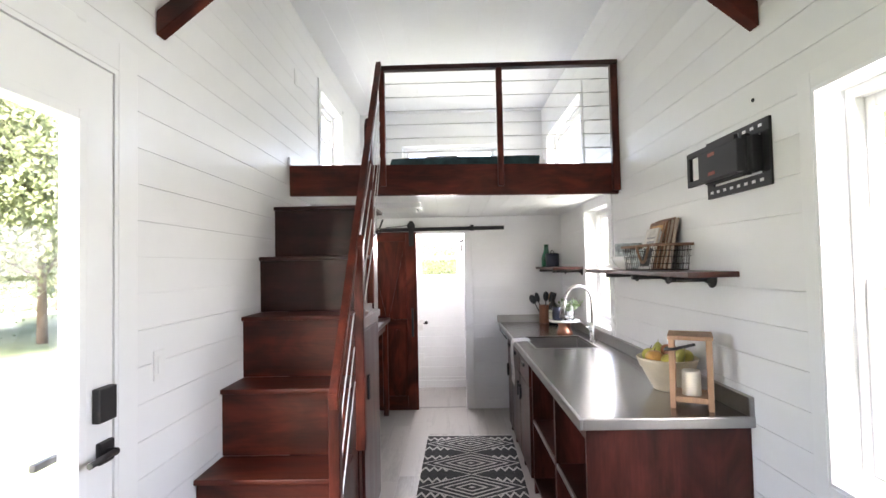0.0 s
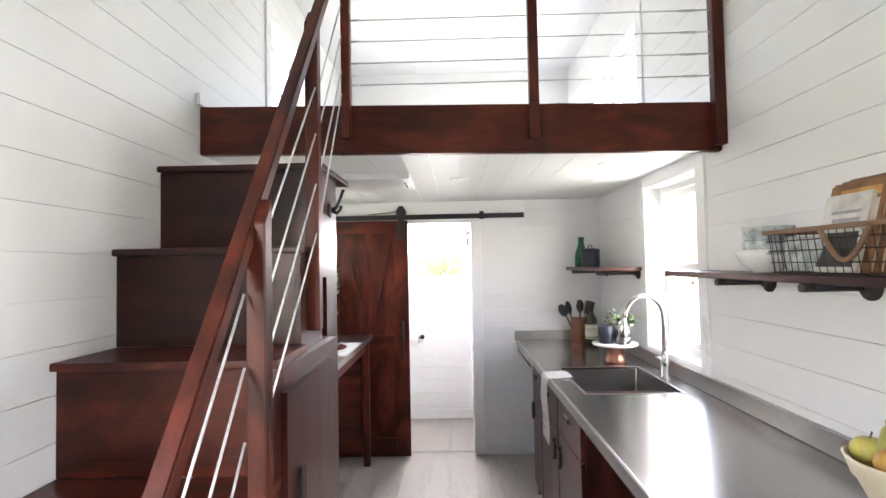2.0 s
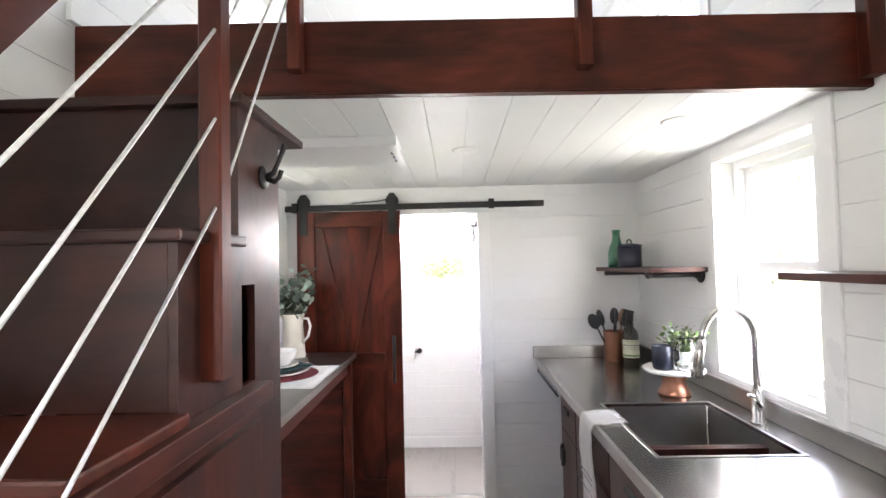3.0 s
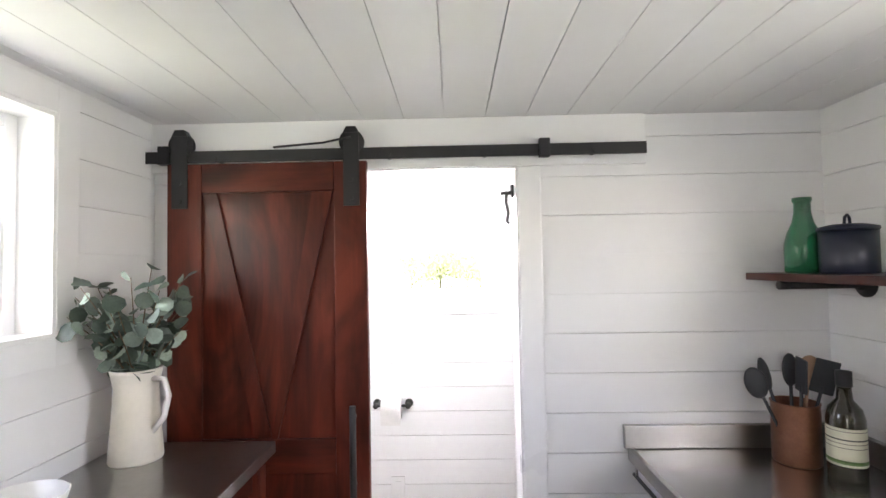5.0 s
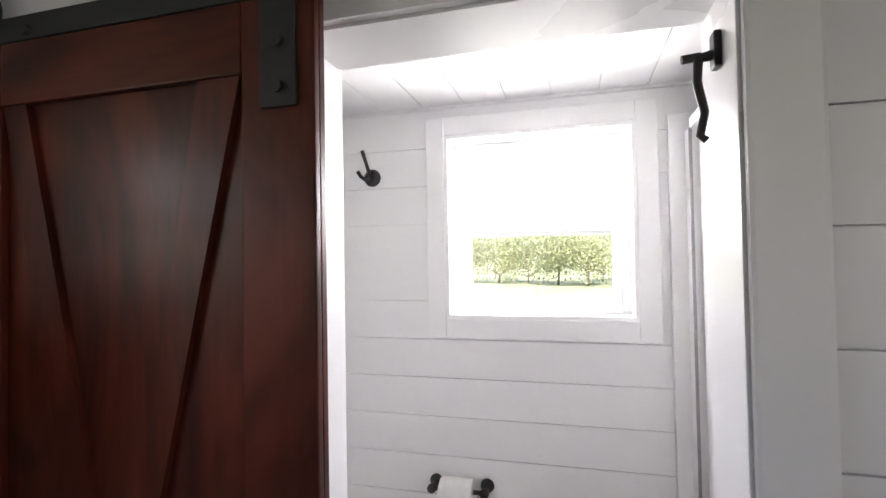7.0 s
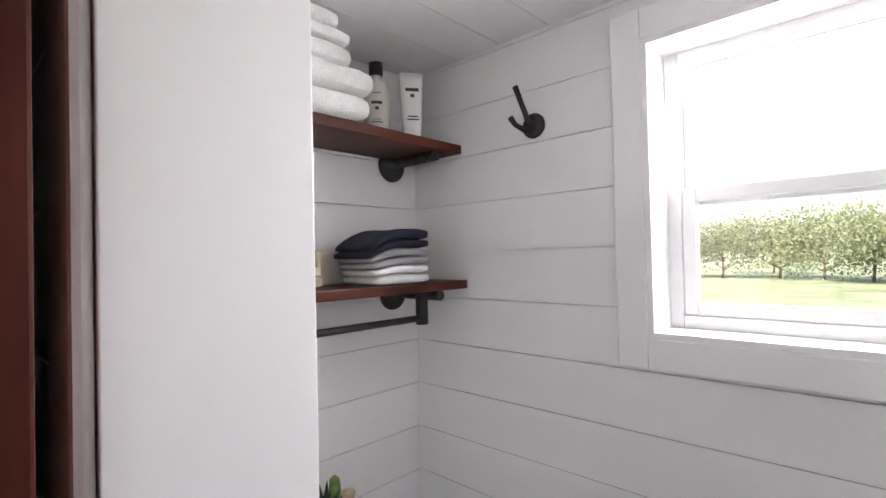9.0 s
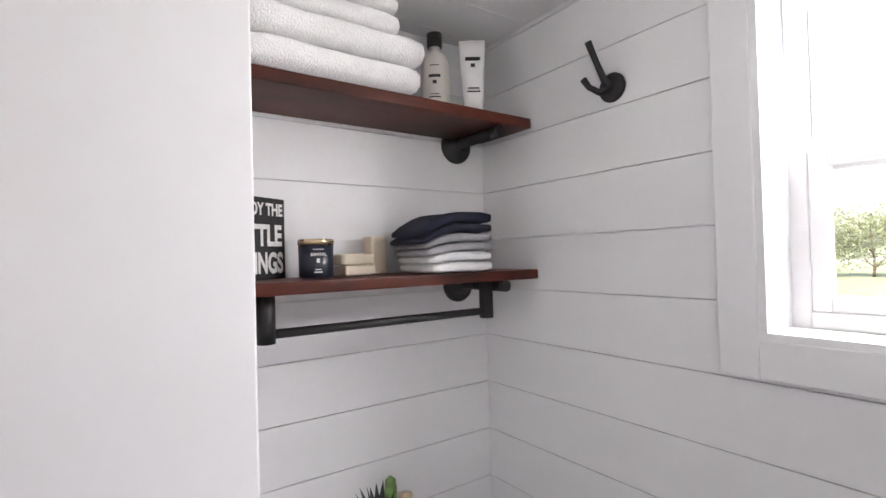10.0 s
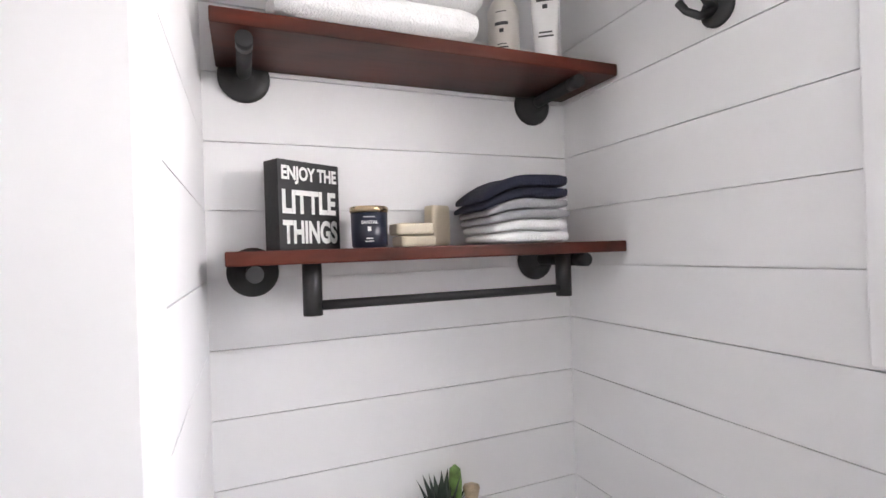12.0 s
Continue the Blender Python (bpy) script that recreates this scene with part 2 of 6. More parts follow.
def plank_ceiling(name, y0, y1, z, top, pitch, x0, label, over=0.0, gap=0.0012):
    bm = bmesh.new()
    edge = x0
    while edge > XL:
        edge -= pitch
    while edge < XR:
        a, b = max(edge + gap, XL), min(edge + pitch - gap, XR)
        box(bm, a, b, y0, y1, z, z + 0.01)
        edge += pitch
    box(bm, XL - over, XR + over, y0 - over, y1 + over, z + 0.01, top)
    return part(name, bm, CEIL, None, label, category="ceiling", kind="structure")


plank_ceiling("ceiling_kitchen", 4.292, YP, ZC, 2.235, 0.1415, 0.005, "white tongue and groove ceiling under the loft")
plank_ceiling("ceiling_bathroom", YP, YB, ZC, 2.235, 0.1415, 0.005, "white tongue and groove bathroom ceiling")
plank_ceiling("ceiling_roof", YF, YB, ZT, ZT + 0.12, 0.2, 0.03, "white boarded high ceiling", WALL, 0.0006)

GROUND = -0.75


def floor_material():
    m = material("grey_washed_plank", (0.37, 0.345, 0.322), 0.34, 0, 0.1, 2.0, (7, 0.8, 1), 0.06, 14, 0.0, (0.19, 0.175, 0.16), 7.0, 0.35)
    return m


FLOORM = floor_material()
SUBFLOOR = material("dark_subfloor", (0.20, 0.19, 0.18), 0.8, 0, 0.1)
floor = part("floor", bx(XL - WALL, XR + WALL, YF - WALL, YB + WALL, -0.12, -0.007), SUBFLOOR, None, "grey washed wood look plank floor", category="floor", kind="structure")


# ---- windows and doors ----
def oriented(axis, face, out):
    """Maps (along, up, deep) to the world; deep counts from the inner face outwards."""
    def f(bm, u0, u1, z0, z1, d0, d1, bevel=0.0):
        a, b = sorted((face + out * d0, face + out * d1))
        return box(bm, a, b, u0, u1, z0, z1, bevel) if axis == "x" else box(bm, u0, u1, a, b, z0, z1, bevel)
    return f


def window(name, axis, face, out, hole, casing=0.075, split=0.5, label="white vinyl single-hung window in a flat white casing", slider=False, bar=0.037):
    u0, u1, z0, z1 = hole
    f = oriented(axis, face, out)
    w = tagged(new(name), label, "window", kind="structure")
    c = casing
    for nm, r in (("casing", (u0 - c, u0, z0 - c, z1 + c)), ("casing", (u1, u1 + c, z0 - c, z1 + c)), ("casing", (u0, u1, z1, z1 + c)), ("casing", (u0, u1, z0 - c, z0))):
        part(nm, f(bmesh.new(), r[0], r[1], r[2], r[3], -0.012, -0.0005, 0.0025), TRIM, w)
    t = 0.012
    for r in ((u0, u0 + t, z0, z1), (u1 - t, u1, z0, z1), (u0 + t, u1 - t, z1 - t, z1), (u0 + t, u1 - t, z0, z0 + t)):
        part("reveal", f(bmesh.new(), *r, -0.010, 0.088), TRIM, w)
    a, b, lo, hi = u0 + t, u1 - t, z0 + t, z1 - t
    s = bar
    fr = bmesh.new()
    for r in ((a, a + s, lo, hi), (b - s, b, lo, hi), (a + s, b - s, hi - s, hi), (a + s, b - s, lo, lo + s)):
        f(fr, *r, 0.088, 0.15, 0.003)
    part("window_frame", fr, VINYL, w)
    mid = lo + (hi - lo) * split
    a, b, lo, hi = a + s, b - s, lo + s, hi - s
    half = (a + b) / 2
    sashes = (("upper_sash", a, b, mid - 0.015, hi, 0.118), ("lower_sash", a, b, lo, mid + 0.02, 0.093))
    if slider:
        sashes = (("sliding_sash", a, half + 0.02, lo, hi, 0.093), ("fixed_sash", half - 0.02, b, lo, hi, 0.118))
    for nm, a, b, p, q, d in sashes:
        g, k = bmesh.new(), bar
        for r in ((a, a + k, p, q), (b - k, b, p, q), (a + k, b - k, q - k, q), (a + k, b - k, p, p + k)):
            f(g, *r, d, d + 0.024, 0.003)
        sash = part(nm, g, VINYL, w)
        pane = part("pane", f(bmesh.new(), a + k, b - k, p + k, q - k, d + 0.010, d + 0.014), GLASS, sash)
        pane.visible_shadow = False
    return w


window("window_1", "x", XL, -1, LWIN)
window("window_2", "x", XL, -1, LLOFT)
window("window_3", "x", XR, 1, FWIN, 0.06)
window("window_4", "x", XR, 1, KWIN)
window("window_5", "x", XR, 1, RLOFT, label="wide white vinyl sliding window in a flat white casing", slider=True)
window("window_6", "y", YB, 1, BWIN, 0.062, 0.47, bar=0.027)
window("window_7", "y", YB, 1, TWIN, 0.06, 0.5)

# entry door: a white slab with one tall light
f = oriented("x", XL, -1)
door = tagged(new("door_1"), "white entry door with a tall glass light, closed", "door", kind="structure")
u0, u1, z0, z1 = DOOR
slab = bmesh.new()
for r in ((u0 + 0.02, u0 + 0.17, 0.02, z1 - 0.02), (u1 - 0.141, u1 - 0.02, 0.02, z1 - 0.02), (u0 + 0.17, u1 - 0.141, 2.05, z1 - 0.02), (u0 + 0.17, u1 - 0.141, 0.02, 0.28)):
    f(slab, *r, -0.006, 0.045)
leaf = part("door_leaf", slab, TRIM, door)
lite = bmesh.new()
a, b, lo, hi = u0 + 0.17, u1 - 0.141, 0.28, 2.05
for r in ((a, a + 0.035, lo, hi), (b - 0.035, b, lo, hi), (a + 0.035, b - 0.035, hi - 0.035, hi), (a + 0.035, b - 0.035, lo, lo + 0.035)):
    f(lite, *r, -0.013, 0.052, 0.004)
part("glazing_bead", lite, VINYL, leaf)
pane = part("pane", f(bmesh.new(), a + 0.035, b - 0.035, lo + 0.035, hi - 0.035, 0.028, 0.034), GLASS, leaf)
pane.visible_shadow = False
for r in ((u0 - 0.10, u0, 0, z1 + 0.10), (u1, u1 + 0.10, 0, z1 + 0.10), (u0, u1, z1, z1 + 0.10)):
    part("casing", f(bmesh.new(), *r, -0.014, -0.0005, 0.003), TRIM, door)
for r in ((u0, u0 + 0.017, 0, z1), (u1 - 0.017, u1, 0, z1), (u0 + 0.017, u1 - 0.017, z1 - 0.017, z1)):
    part("jamb", f(bmesh.new(), *r, -0.012, 0.14), TRIM, door)
part("deadbolt", f(bmesh.new(), 2.345, 2.425, 1.065, 1.175, -0.034, -0.0065, 0.006), BLACK, door, "square black deadbolt")
lever = tube(bmesh.new(), [(XL + 0.005, 2.395, 0.965), (XL + 0.055, 2.395, 0.965)], 0.012)
tube(lever, [(XL + 0.05, 2.40, 0.965), (XL + 0.052, 2.33, 0.965), (XL + 0.05, 2.28, 0.962)], 0.010)
f(lever, 2.362, 2.428, 0.93, 1.0, -0.024, -0.0065, 0.005)
part("lever_handle", lever, BLACK, door, "black lever handle")
lever = tube(bmesh.new(), [(XL - 0.05, 2.395, 0.965), (XL - 0.105, 2.395, 0.965)], 0.012)
box(lever, XL - 0.118, XL - 0.098, 2.26, 2.41, 0.953, 0.975, 0.004)
part("lever_handle", lever, BLACK, door, "black lever handle on the outside")

# bathroom doorway lining and casing
ob = tagged(new("doorway_trim"), "white doorway lining and flat casing", "trim", kind="structure")
u0, u1, z0, z1 = OPEN
for r in ((u0, u0 + 0.004, z1), (u1 - 0.004, u1, z1)):
    part("jamb", bx(r[0], r[1], YP - 0.001, YQ + 0.0150, 0, z1, 0.0015), TRIM, ob)
part("head_jamb", bx(u0 + 0.004, u1 - 0.004, YP - 0.001, YQ + 0.001, z1 - 0.004, z1), TRIM, ob)
for y0, y1 in ((YP - 0.014, YP - 0.0005), (YQ + 0.0005, YQ + 0.016)):
    part("casing", bx(u0 - 0.08, u0, y0, y1, 0, z1 + (0.0 if y0 < YP else 0.08), 0.006), TRIM, ob)
    part("casing", bx(u1, u1 + 0.082, y0, y1, 0, z1 + (0.0 if y0 < YP else 0.08), 0.006), TRIM, ob)
part("head_casing", bx(u0, u1, YQ + 0.0005, YQ + 0.016, z1, z1 + 0.08, 0.004), TRIM, ob)
part("threshold", bx(u0 + 0.005, u1 - 0.005, YP + 0.045, YP + 0.085, 0.0005, 0.006, 0.002), STEEL_DULL, ob, "thin pale threshold strip")
part("track_board", bx(XL + 0.001, 0.556, YP - 0.018, YP - 0.0005, z1 + 0.001, ZC - 0.001, 0.002), TRIM, ob, "white header board behind the door track")

base = tagged(new("baseboard"), "white painted baseboard", "trim", kind="structure")
for r in ((0.194, 0.50, YP - 0.012, YP - 0.0005), (XL, 0.23, YB - 0.012, YB - 0.0005)):
    part("board", bx(*r, 0, 0.09, 0.003), TRIM, base)
part("board", bx(XL + 0.0005, XL + 0.012, YF, 1.19, 0, 0.09, 0.003), TRIM, base)

# ---- loft ----
loft = tagged(new("loft_floor"), "white painted loft floor deck", "floor", kind="structure")
part("deck", bx(XL, XR, 4.292, YB, 2.236, 2.25), TRIM, loft)
beam = prism(bmesh.new(), [(XL + 0.001, 2.056), (XR - 0.001, 2.020), (XR - 0.001, 2.238), (XL + 0.001, 2.276)], "y", 4.252, 4.291)
bmesh.ops.bevel(beam, geom=list(beam.edges), offset=0.004, segments=2, affect="EDGES")
part("loft_beam", beam, RED_X, None, "wide mahogany stained loft edge beam", category="beam", kind="structure")
part("ledge_trim", bx(XL + 0.001, XL + 0.02, 4.22, 4.29, 2.277, 2.33, 0.003), TRIM, None, "small white trim block on the loft beam", category="trim", kind="structure")

rail = thing("loft_railing", "mahogany loft railing with horizontal steel cables", "railing", (0.34, 4.23, 2.1))
bits = []
YR = 4.225
for x, foot, w in ((-0.494, 2.105, 0.040), (0.335, 2.090, 0.042), (1.137, 2.040, 0.05)):
    bits.append(part("post", bx(x - w / 2, x + w / 2, YR - 0.022, YR + 0.022, foot, 2.925, 0.005), RED_Z))
bits.append(part("top_rail", bx(-0.518, 1.163, YR - 0.03, YR + 0.03, 2.925, 2.957, 0.005), ESPRESSO))
for k in range(6):
    z = 2.345 + 0.0975 * k
    bm = tube(bmesh.new(), [(-0.472, YR, z), (0.313, YR, z)], 0.0028, 8)
    tube(bm, [(0.357, YR, z), (1.11, YR, z)], 0.0028, 8)
    tube(bm, [(0.98, YR, z), (1.05, YR, z)], 0.0055, 8)
    tube(bm, [(-0.472, YR, z), (-0.432, YR, z)], 0.005, 8)
    bits.append(part("cable", bm, CABLE))
under(rail, bits)

# ---- stairs ----
RISE, RUN = 0.3281, 0.2455
stairs = thing("storage_stairs", "dark mahogany box stairs with built-in storage beside the wall", "stairs", (-0.85, 3.4, 0))
bits = []
XS = -0.545
# treads and risers: lower four red, upper two darker; side panels darker throughout
for k in range(6):
    top, y = 0.3005 + RISE * k, 2.7035 + RUN * k
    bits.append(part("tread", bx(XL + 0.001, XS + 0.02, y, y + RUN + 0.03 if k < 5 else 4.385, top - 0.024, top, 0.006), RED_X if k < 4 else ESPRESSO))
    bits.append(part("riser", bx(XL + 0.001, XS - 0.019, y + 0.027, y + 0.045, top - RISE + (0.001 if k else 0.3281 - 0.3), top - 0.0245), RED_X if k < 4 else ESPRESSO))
    y1 = y + RUN + 0.027 if k < 5 else 4.215
    if k == 5:
        bm = bmesh.new()
        for p, q, r, s in minus(0.0, top - 0.0245, y + 0.027, y1, [(3.972, 4.045, 1.265, 1.50)]):
            box(bm, XS - 0.018, XS, p, q, r, s)
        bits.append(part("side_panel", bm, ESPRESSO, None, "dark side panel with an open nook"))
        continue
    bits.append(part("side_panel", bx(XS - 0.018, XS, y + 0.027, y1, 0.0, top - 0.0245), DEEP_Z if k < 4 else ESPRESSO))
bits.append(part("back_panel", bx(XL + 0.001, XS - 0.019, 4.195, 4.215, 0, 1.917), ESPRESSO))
under(stairs, bits)

# handrail along the stairs
SX = -0.487
hand_rail = thing("stair_railing", "mahogany stair handrail with posts and sloping steel cables", "railing", (SX, 2.77, 0.0))
bits = []
p0, p1 = (2.735, 1.004), (4.205, 2.965)
sl = (p1[1] - p0[1]) / (p1[0] - p0[0])


def rail_z(y):
    return p0[1] + sl * (y - p0[0])


def rail_x(y):
    return -0.500 - 0.010 * (y - 2.735) / 1.47


def slanted(y0, y1, low, high, half):
    bm = bmesh.new()
    vs = []
    for y in (y0, y1):
        for dx, dz in ((-half, low), (half, low), (half, high), (-half, high)):
            vs.append(bm.verts.new((rail_x(y) + dx, y, rail_z(y) + dz)))
    for q in ((3, 2, 1, 0), (4, 5, 6, 7), (0, 1, 5, 4), (1, 2, 6, 5), (2, 3, 7, 6), (3, 0, 4, 7)):
        bm.faces.new([vs[i] for i in q])
    bmesh.ops.bevel(bm, geom=list(bm.edges), offset=0.004, segments=2, affect="EDGES")
    return bm


bits.append(part("handrail", slanted(p0[0], 4.19, -0.022, 0.040, 0.019), RED_Y))
for y, foot in ((2.765, 0.0), (3.212, 0.655), (3.81, 1.32)):
    x = rail_x(y) + (0.022 if y == 3.212 else -0.018 if y == 3.81 else 0.0)
    zt = rail_z(y) + (0.03 if y == 3.212 else 0.0)
    bm = bmesh.new()
    prism(bm, [(y - 0.023, foot), (y + 0.023, foot), (y + 0.023, zt + 0.005 + 0.023 * sl), (y - 0.023, zt + 0.005 - 0.023 * sl)], "x", x - 0.023, x + 0.023)
    bmesh.ops.bevel(bm, geom=list(bm.edges), offset=0.004, segments=1, affect="EDGES")
    bits.append(part("post", bm, RED_Z))
spans = [(2.79, 3.18, (0.965, 0.80, 0.635, 0.47), (1.4825, 1.318, 1.154, 0.99)), (3.23, 3.776, (1.535, 1.370, 1.225, 1.090), (2.170, 2.006, 1.830, 1.656)),
         (3.826, 4.20, (2.19, 2.045, 1.878, 1.716), (2.70, 2.555, 2.40, 2.30))]
for a, b, lows, highs in spans:
    for za, zb in zip(lows, highs):
        bits.append(part("cable", tube(bmesh.new(), [(rail_x(a), a, za), (rail_x(b), b, zb)], 0.0032, 8), CABLE))
under(hand_rail, bits)

# cabinet door, ledge and nook in the stair side
box_door = thing("understair_cupboard", "brown cupboard front under the stairs with a black cup handle", "cupboard", (-0.53, 3.75, 0))
bits = [part("door", bx(XS + 0.001, XS + 0.026, 3.50, 4.02, 0.12, 1.18, 0.003), DEEP_Z),
        part("ledge", bx(XS + 0.001, XS + 0.038, 3.43, 4.06, 1.218, 1.262, 0.004), DEEP_Y),
        part("filler", bx(XS + 0.001, XS + 0.008, 3.43, 4.06, 0.05, 1.217), DEEP_Z)]
h = bmesh.new()
box(h, XS + 0.027, XS + 0.040, 3.585, 3.625, 0.79, 0.93, 0.012)
bits[0:0] = [part("handle", h, BLACK, None, "flat black pull")]
under(box_door, bits)

# ---- right-hand kitchen run ----
CX, CY0, CY1, CZ = 0.472, 2.792, 6.088, 0.915
SINK = (0.585, 1.035, 4.43, 5.01)
top = thing("worktop", "long brushed stainless steel worktop with rolled front lip", "worktop", (0.8, 4.4, 0.88))
bm = bmesh.new()
x0, x1, y0, y1 = SINK
us, vs = (CX, x0, x1, XR - 0.001), (CY0, y0, y1, CY1)
lay = [[[bm.verts.new((u, v, z)) for v in vs] for u in us] for z in (CZ - 0.012, CZ)]
for i in range(3):
    for j in range(3):
        if (i, j) != (1, 1):
            q = [(i, j), (i + 1, j), (i + 1, j + 1), (i, j + 1)]
            bm.faces.new([lay[1][a][b] for a, b in q])
            bm.faces.new([lay[0][a][b] for a, b in q[::-1]])
for loop in ([(0, 0), (1, 0), (2, 0), (3, 0), (3, 1), (3, 2), (3, 3), (2, 3), (1, 3), (0, 3), (0, 2), (0, 1)], [(1, 2), (2, 2), (2, 1), (1, 1)]):
    for (a, b), (c, d) in zip(loop, loop[1:] + loop[:1]):
        bm.faces.new((lay[0][a][b], lay[0][c][d], lay[1][c][d], lay[1][a][b]))
bits = [part("top", bm, STEEL)]
bits.append(part("front_lip", bx(CX - 0.004, CX + 0.012, CY0 - 0.004, CY1, CZ - 0.042, CZ + 0.002, 0.004), STEEL_DULL))
bits.append(part("end_lip", bx(CX + 0.0125, XR - 0.001, CY0 - 0.004, CY0 + 0.012, CZ - 0.042, CZ + 0.002, 0.004), STEEL_DULL))
bits.append(part("backsplash", bx(XR - 0.024, XR - 0.001, CY0, CY1, CZ + 0.0005, CZ + 0.078, 0.004), STEEL_DULL))
bits.append(part("backsplash", bx(CX - 0.02, XR - 0.0245, CY1 - 0.022, CY1, CZ + 0.0005, CZ + 0.078, 0.004), STEEL_DULL))
under(top, bits)
sink = thing("sink", "rectangular undermount stainless steel sink bowl", "sink", (0.81, 4.72, 0.7))
bm = bmesh.new()
zb = CZ - 0.2
for r in ((x0 - 0.002, x0, y0 - 0.002, y1 + 0.002), (x1, x1 + 0.002, y0 - 0.002, y1 + 0.002), (x0, x1, y0 - 0.002, y0), (x0, x1, y1, y1 + 0.002)):
    box(bm, *r, zb, CZ - 0.0125)
box(bm, x0, x1, y0, y1, zb - 0.003, zb)
bits = [part("bowl", bm, STEEL_DULL), part("drain", lathe(bmesh.new(), 0.83, 4.72, [(0.045, zb), (0.045, zb + 0.003), (0.03, zb + 0.002), (0.0, zb + 0.001)]), CHROME)]
bm = bmesh.new()
for r in ((x0 - 0.012, x0, y0 - 0.012, y1 + 0.012), (x1, x1 + 0.012, y0 - 0.012, y1 + 0.012), (x0, x1, y0 - 0.012, y0), (x0, x1, y1, y1 + 0.012)):
    box(bm, *r, CZ + 0.0005, CZ + 0.0025)
bits.append(part("rim", bm, STEEL_DULL))
# bright chrome rods added in the corners for the highlight of rounded steel
for x, y in ((x0 + 0.006, y1 - 0.006), (x1 - 0.006, y1 - 0.006), (x0 + 0.006, y0 + 0.006), (x1 - 0.006, y0 + 0.006)):
    bits.append(part("corner_weld", tube(bmesh.new(), [(x, y, zb + 0.0005), (x, y, CZ - 0.013)], 0.006, 10), CHROME))
under(sink, bits)

units = [(2.82, 3.44, "open"), (3.44, 4.16, "open"), (4.16, 4.62, "door"), (4.62, 5.10, "door"), (5.10, 5.41, "door")]
CF = CX + 0.03
for a, b, sort in units:
    cab = thing("base_cabinet", "dark mahogany base cabinet, open fronted with a shelf" if sort == "open" else "dark mahogany base cabinet with a drawer and a black pull", "cabinet",
                ((CF + XR) / 2, (a + b) / 2, 0), "cabinets under the worktop")
    bits = []
    end = 0.02
    for y in (a, b - end):
        bits.append(part("side", bx(CF, XR - 0.002, y + 0.0005, y + end - 0.0005, 0.0, CZ - 0.043), DEEP_Z))
    bits.append(part("back", bx(XR - 0.014, XR - 0.002, a + end, b - end, 0.08, CZ - 0.043), DEEP_Z))
    bits.append(part("bottom", bx(CF, XR - 0.015, a + end, b - end, 0.08, 0.10), DEEP_Y))
    bits.append(part("toe_board", bx(CF + 0.06, CF + 0.075, a + end, b - end, 0.0, 0.079), ESPRESSO))
    bits.append(part("top_stretcher", bx(CF, CF + 0.02, a + end, b - end, CZ - 0.09, CZ - 0.0435), DEEP_Y))
    if sort == "open":
        bits.append(part("shelf", bx(CF + 0.012, XR - 0.015, a + end, b - end, 0.47, 0.488), DEEP_Y))
        bits.append(part("shelf_edge", bx(CF, CF + 0.0115, a + end, b - end, 0.465, 0.490, 0.002), STEEL_DULL, None, "steel shelf edging"))
    else:
        drawer = part("drawer_front", bx(CF - 0.019, CF - 0.0005, a + 0.006, b - 0.006, 0.70, 0.865, 0.003), DEEP_Y)
        door = part("door", bx(CF - 0.019, CF - 0.0005, a + 0.006, b - 0.006, 0.09, 0.694, 0.003), DEEP_Z)
        bits += [drawer, door]
        yh = b - 0.06 if a < 4.3 or 5 < a < 5.3 else a + 0.06
        pull = bx(CF - 0.036, CF - 0.0195, yh - 0.026, yh + 0.026, 0.515, 0.625)
        bmesh.ops.bevel(pull, geom=[e for e in pull.edges if abs(e.verts[0].co.x - e.verts[1].co.x) > 0.01], offset=0.021, segments=5, affect="EDGES")
        part("handle", pull, BLACK, door, "rounded flat black pull")
        part("handle", bx(CF - 0.034, CF - 0.0195, (a + b) / 2 - 0.045, (a + b) / 2 + 0.045, 0.80, 0.826, 0.006), BLACK, drawer, "flat black drawer pull")
    under(cab, bits)

# ---- desk beside the window ----
desk = thing("bar_counter", "stainless topped bar counter on a mahogany leg and panel", "counter", (-0.93, 5.2, 0))
bits = [part("top", bx(XL + 0.002, -0.685, 4.218, 5.94, 0.965, 1.0, 0.004), STEEL_DULL),
        part("leg", bx(-0.755, -0.705, 5.86, 5.91, 0.0, 0.9645, 0.004), RED_Z),
        part("apron", bx(XL + 0.002, -0.76, 5.875, 5.895, 0.10, 0.9645), RED_X),
        part("front_apron", bx(-0.745, -0.725, 4.218, 5.855, 0.88, 0.9645), RED_Y)]
under(desk, bits)

# ---- barn door and its track ----
barn = thing("barn_door", "dark mahogany sliding barn door with a V brace", "door", (-0.745, 6.04, 0.012))
DY0, DY1 = 6.024, 6.052
dx0, dx1, dz0, dz1 = -1.086, -0.403, 0.012, 1.905
bits = [part("back_board", bx(dx0, dx1, DY0 + 0.014, DY1, dz0, dz1, 0.002), RED_Z)]
for r in ((dx0, dx0 + 0.118, dz0, dz1), (dx1 - 0.112, dx1, dz0, dz1)):
    bits.append(part("stile", bx(r[0], r[1], DY0, DY0 + 0.0138, r[2], r[3], 0.003), RED_Z))
for a, b in ((1.805, dz1), (0.86, 0.975), (dz0, 0.16)):
    bits.append(part("cross_rail", bx(dx0 + 0.1185, dx1 - 0.1125, DY0, DY0 + 0.0138, a, b, 0.003), RED_X))
ix0, ix1 = dx0 + 0.119, dx1 - 0.113
mid = (ix0 + ix1) / 2
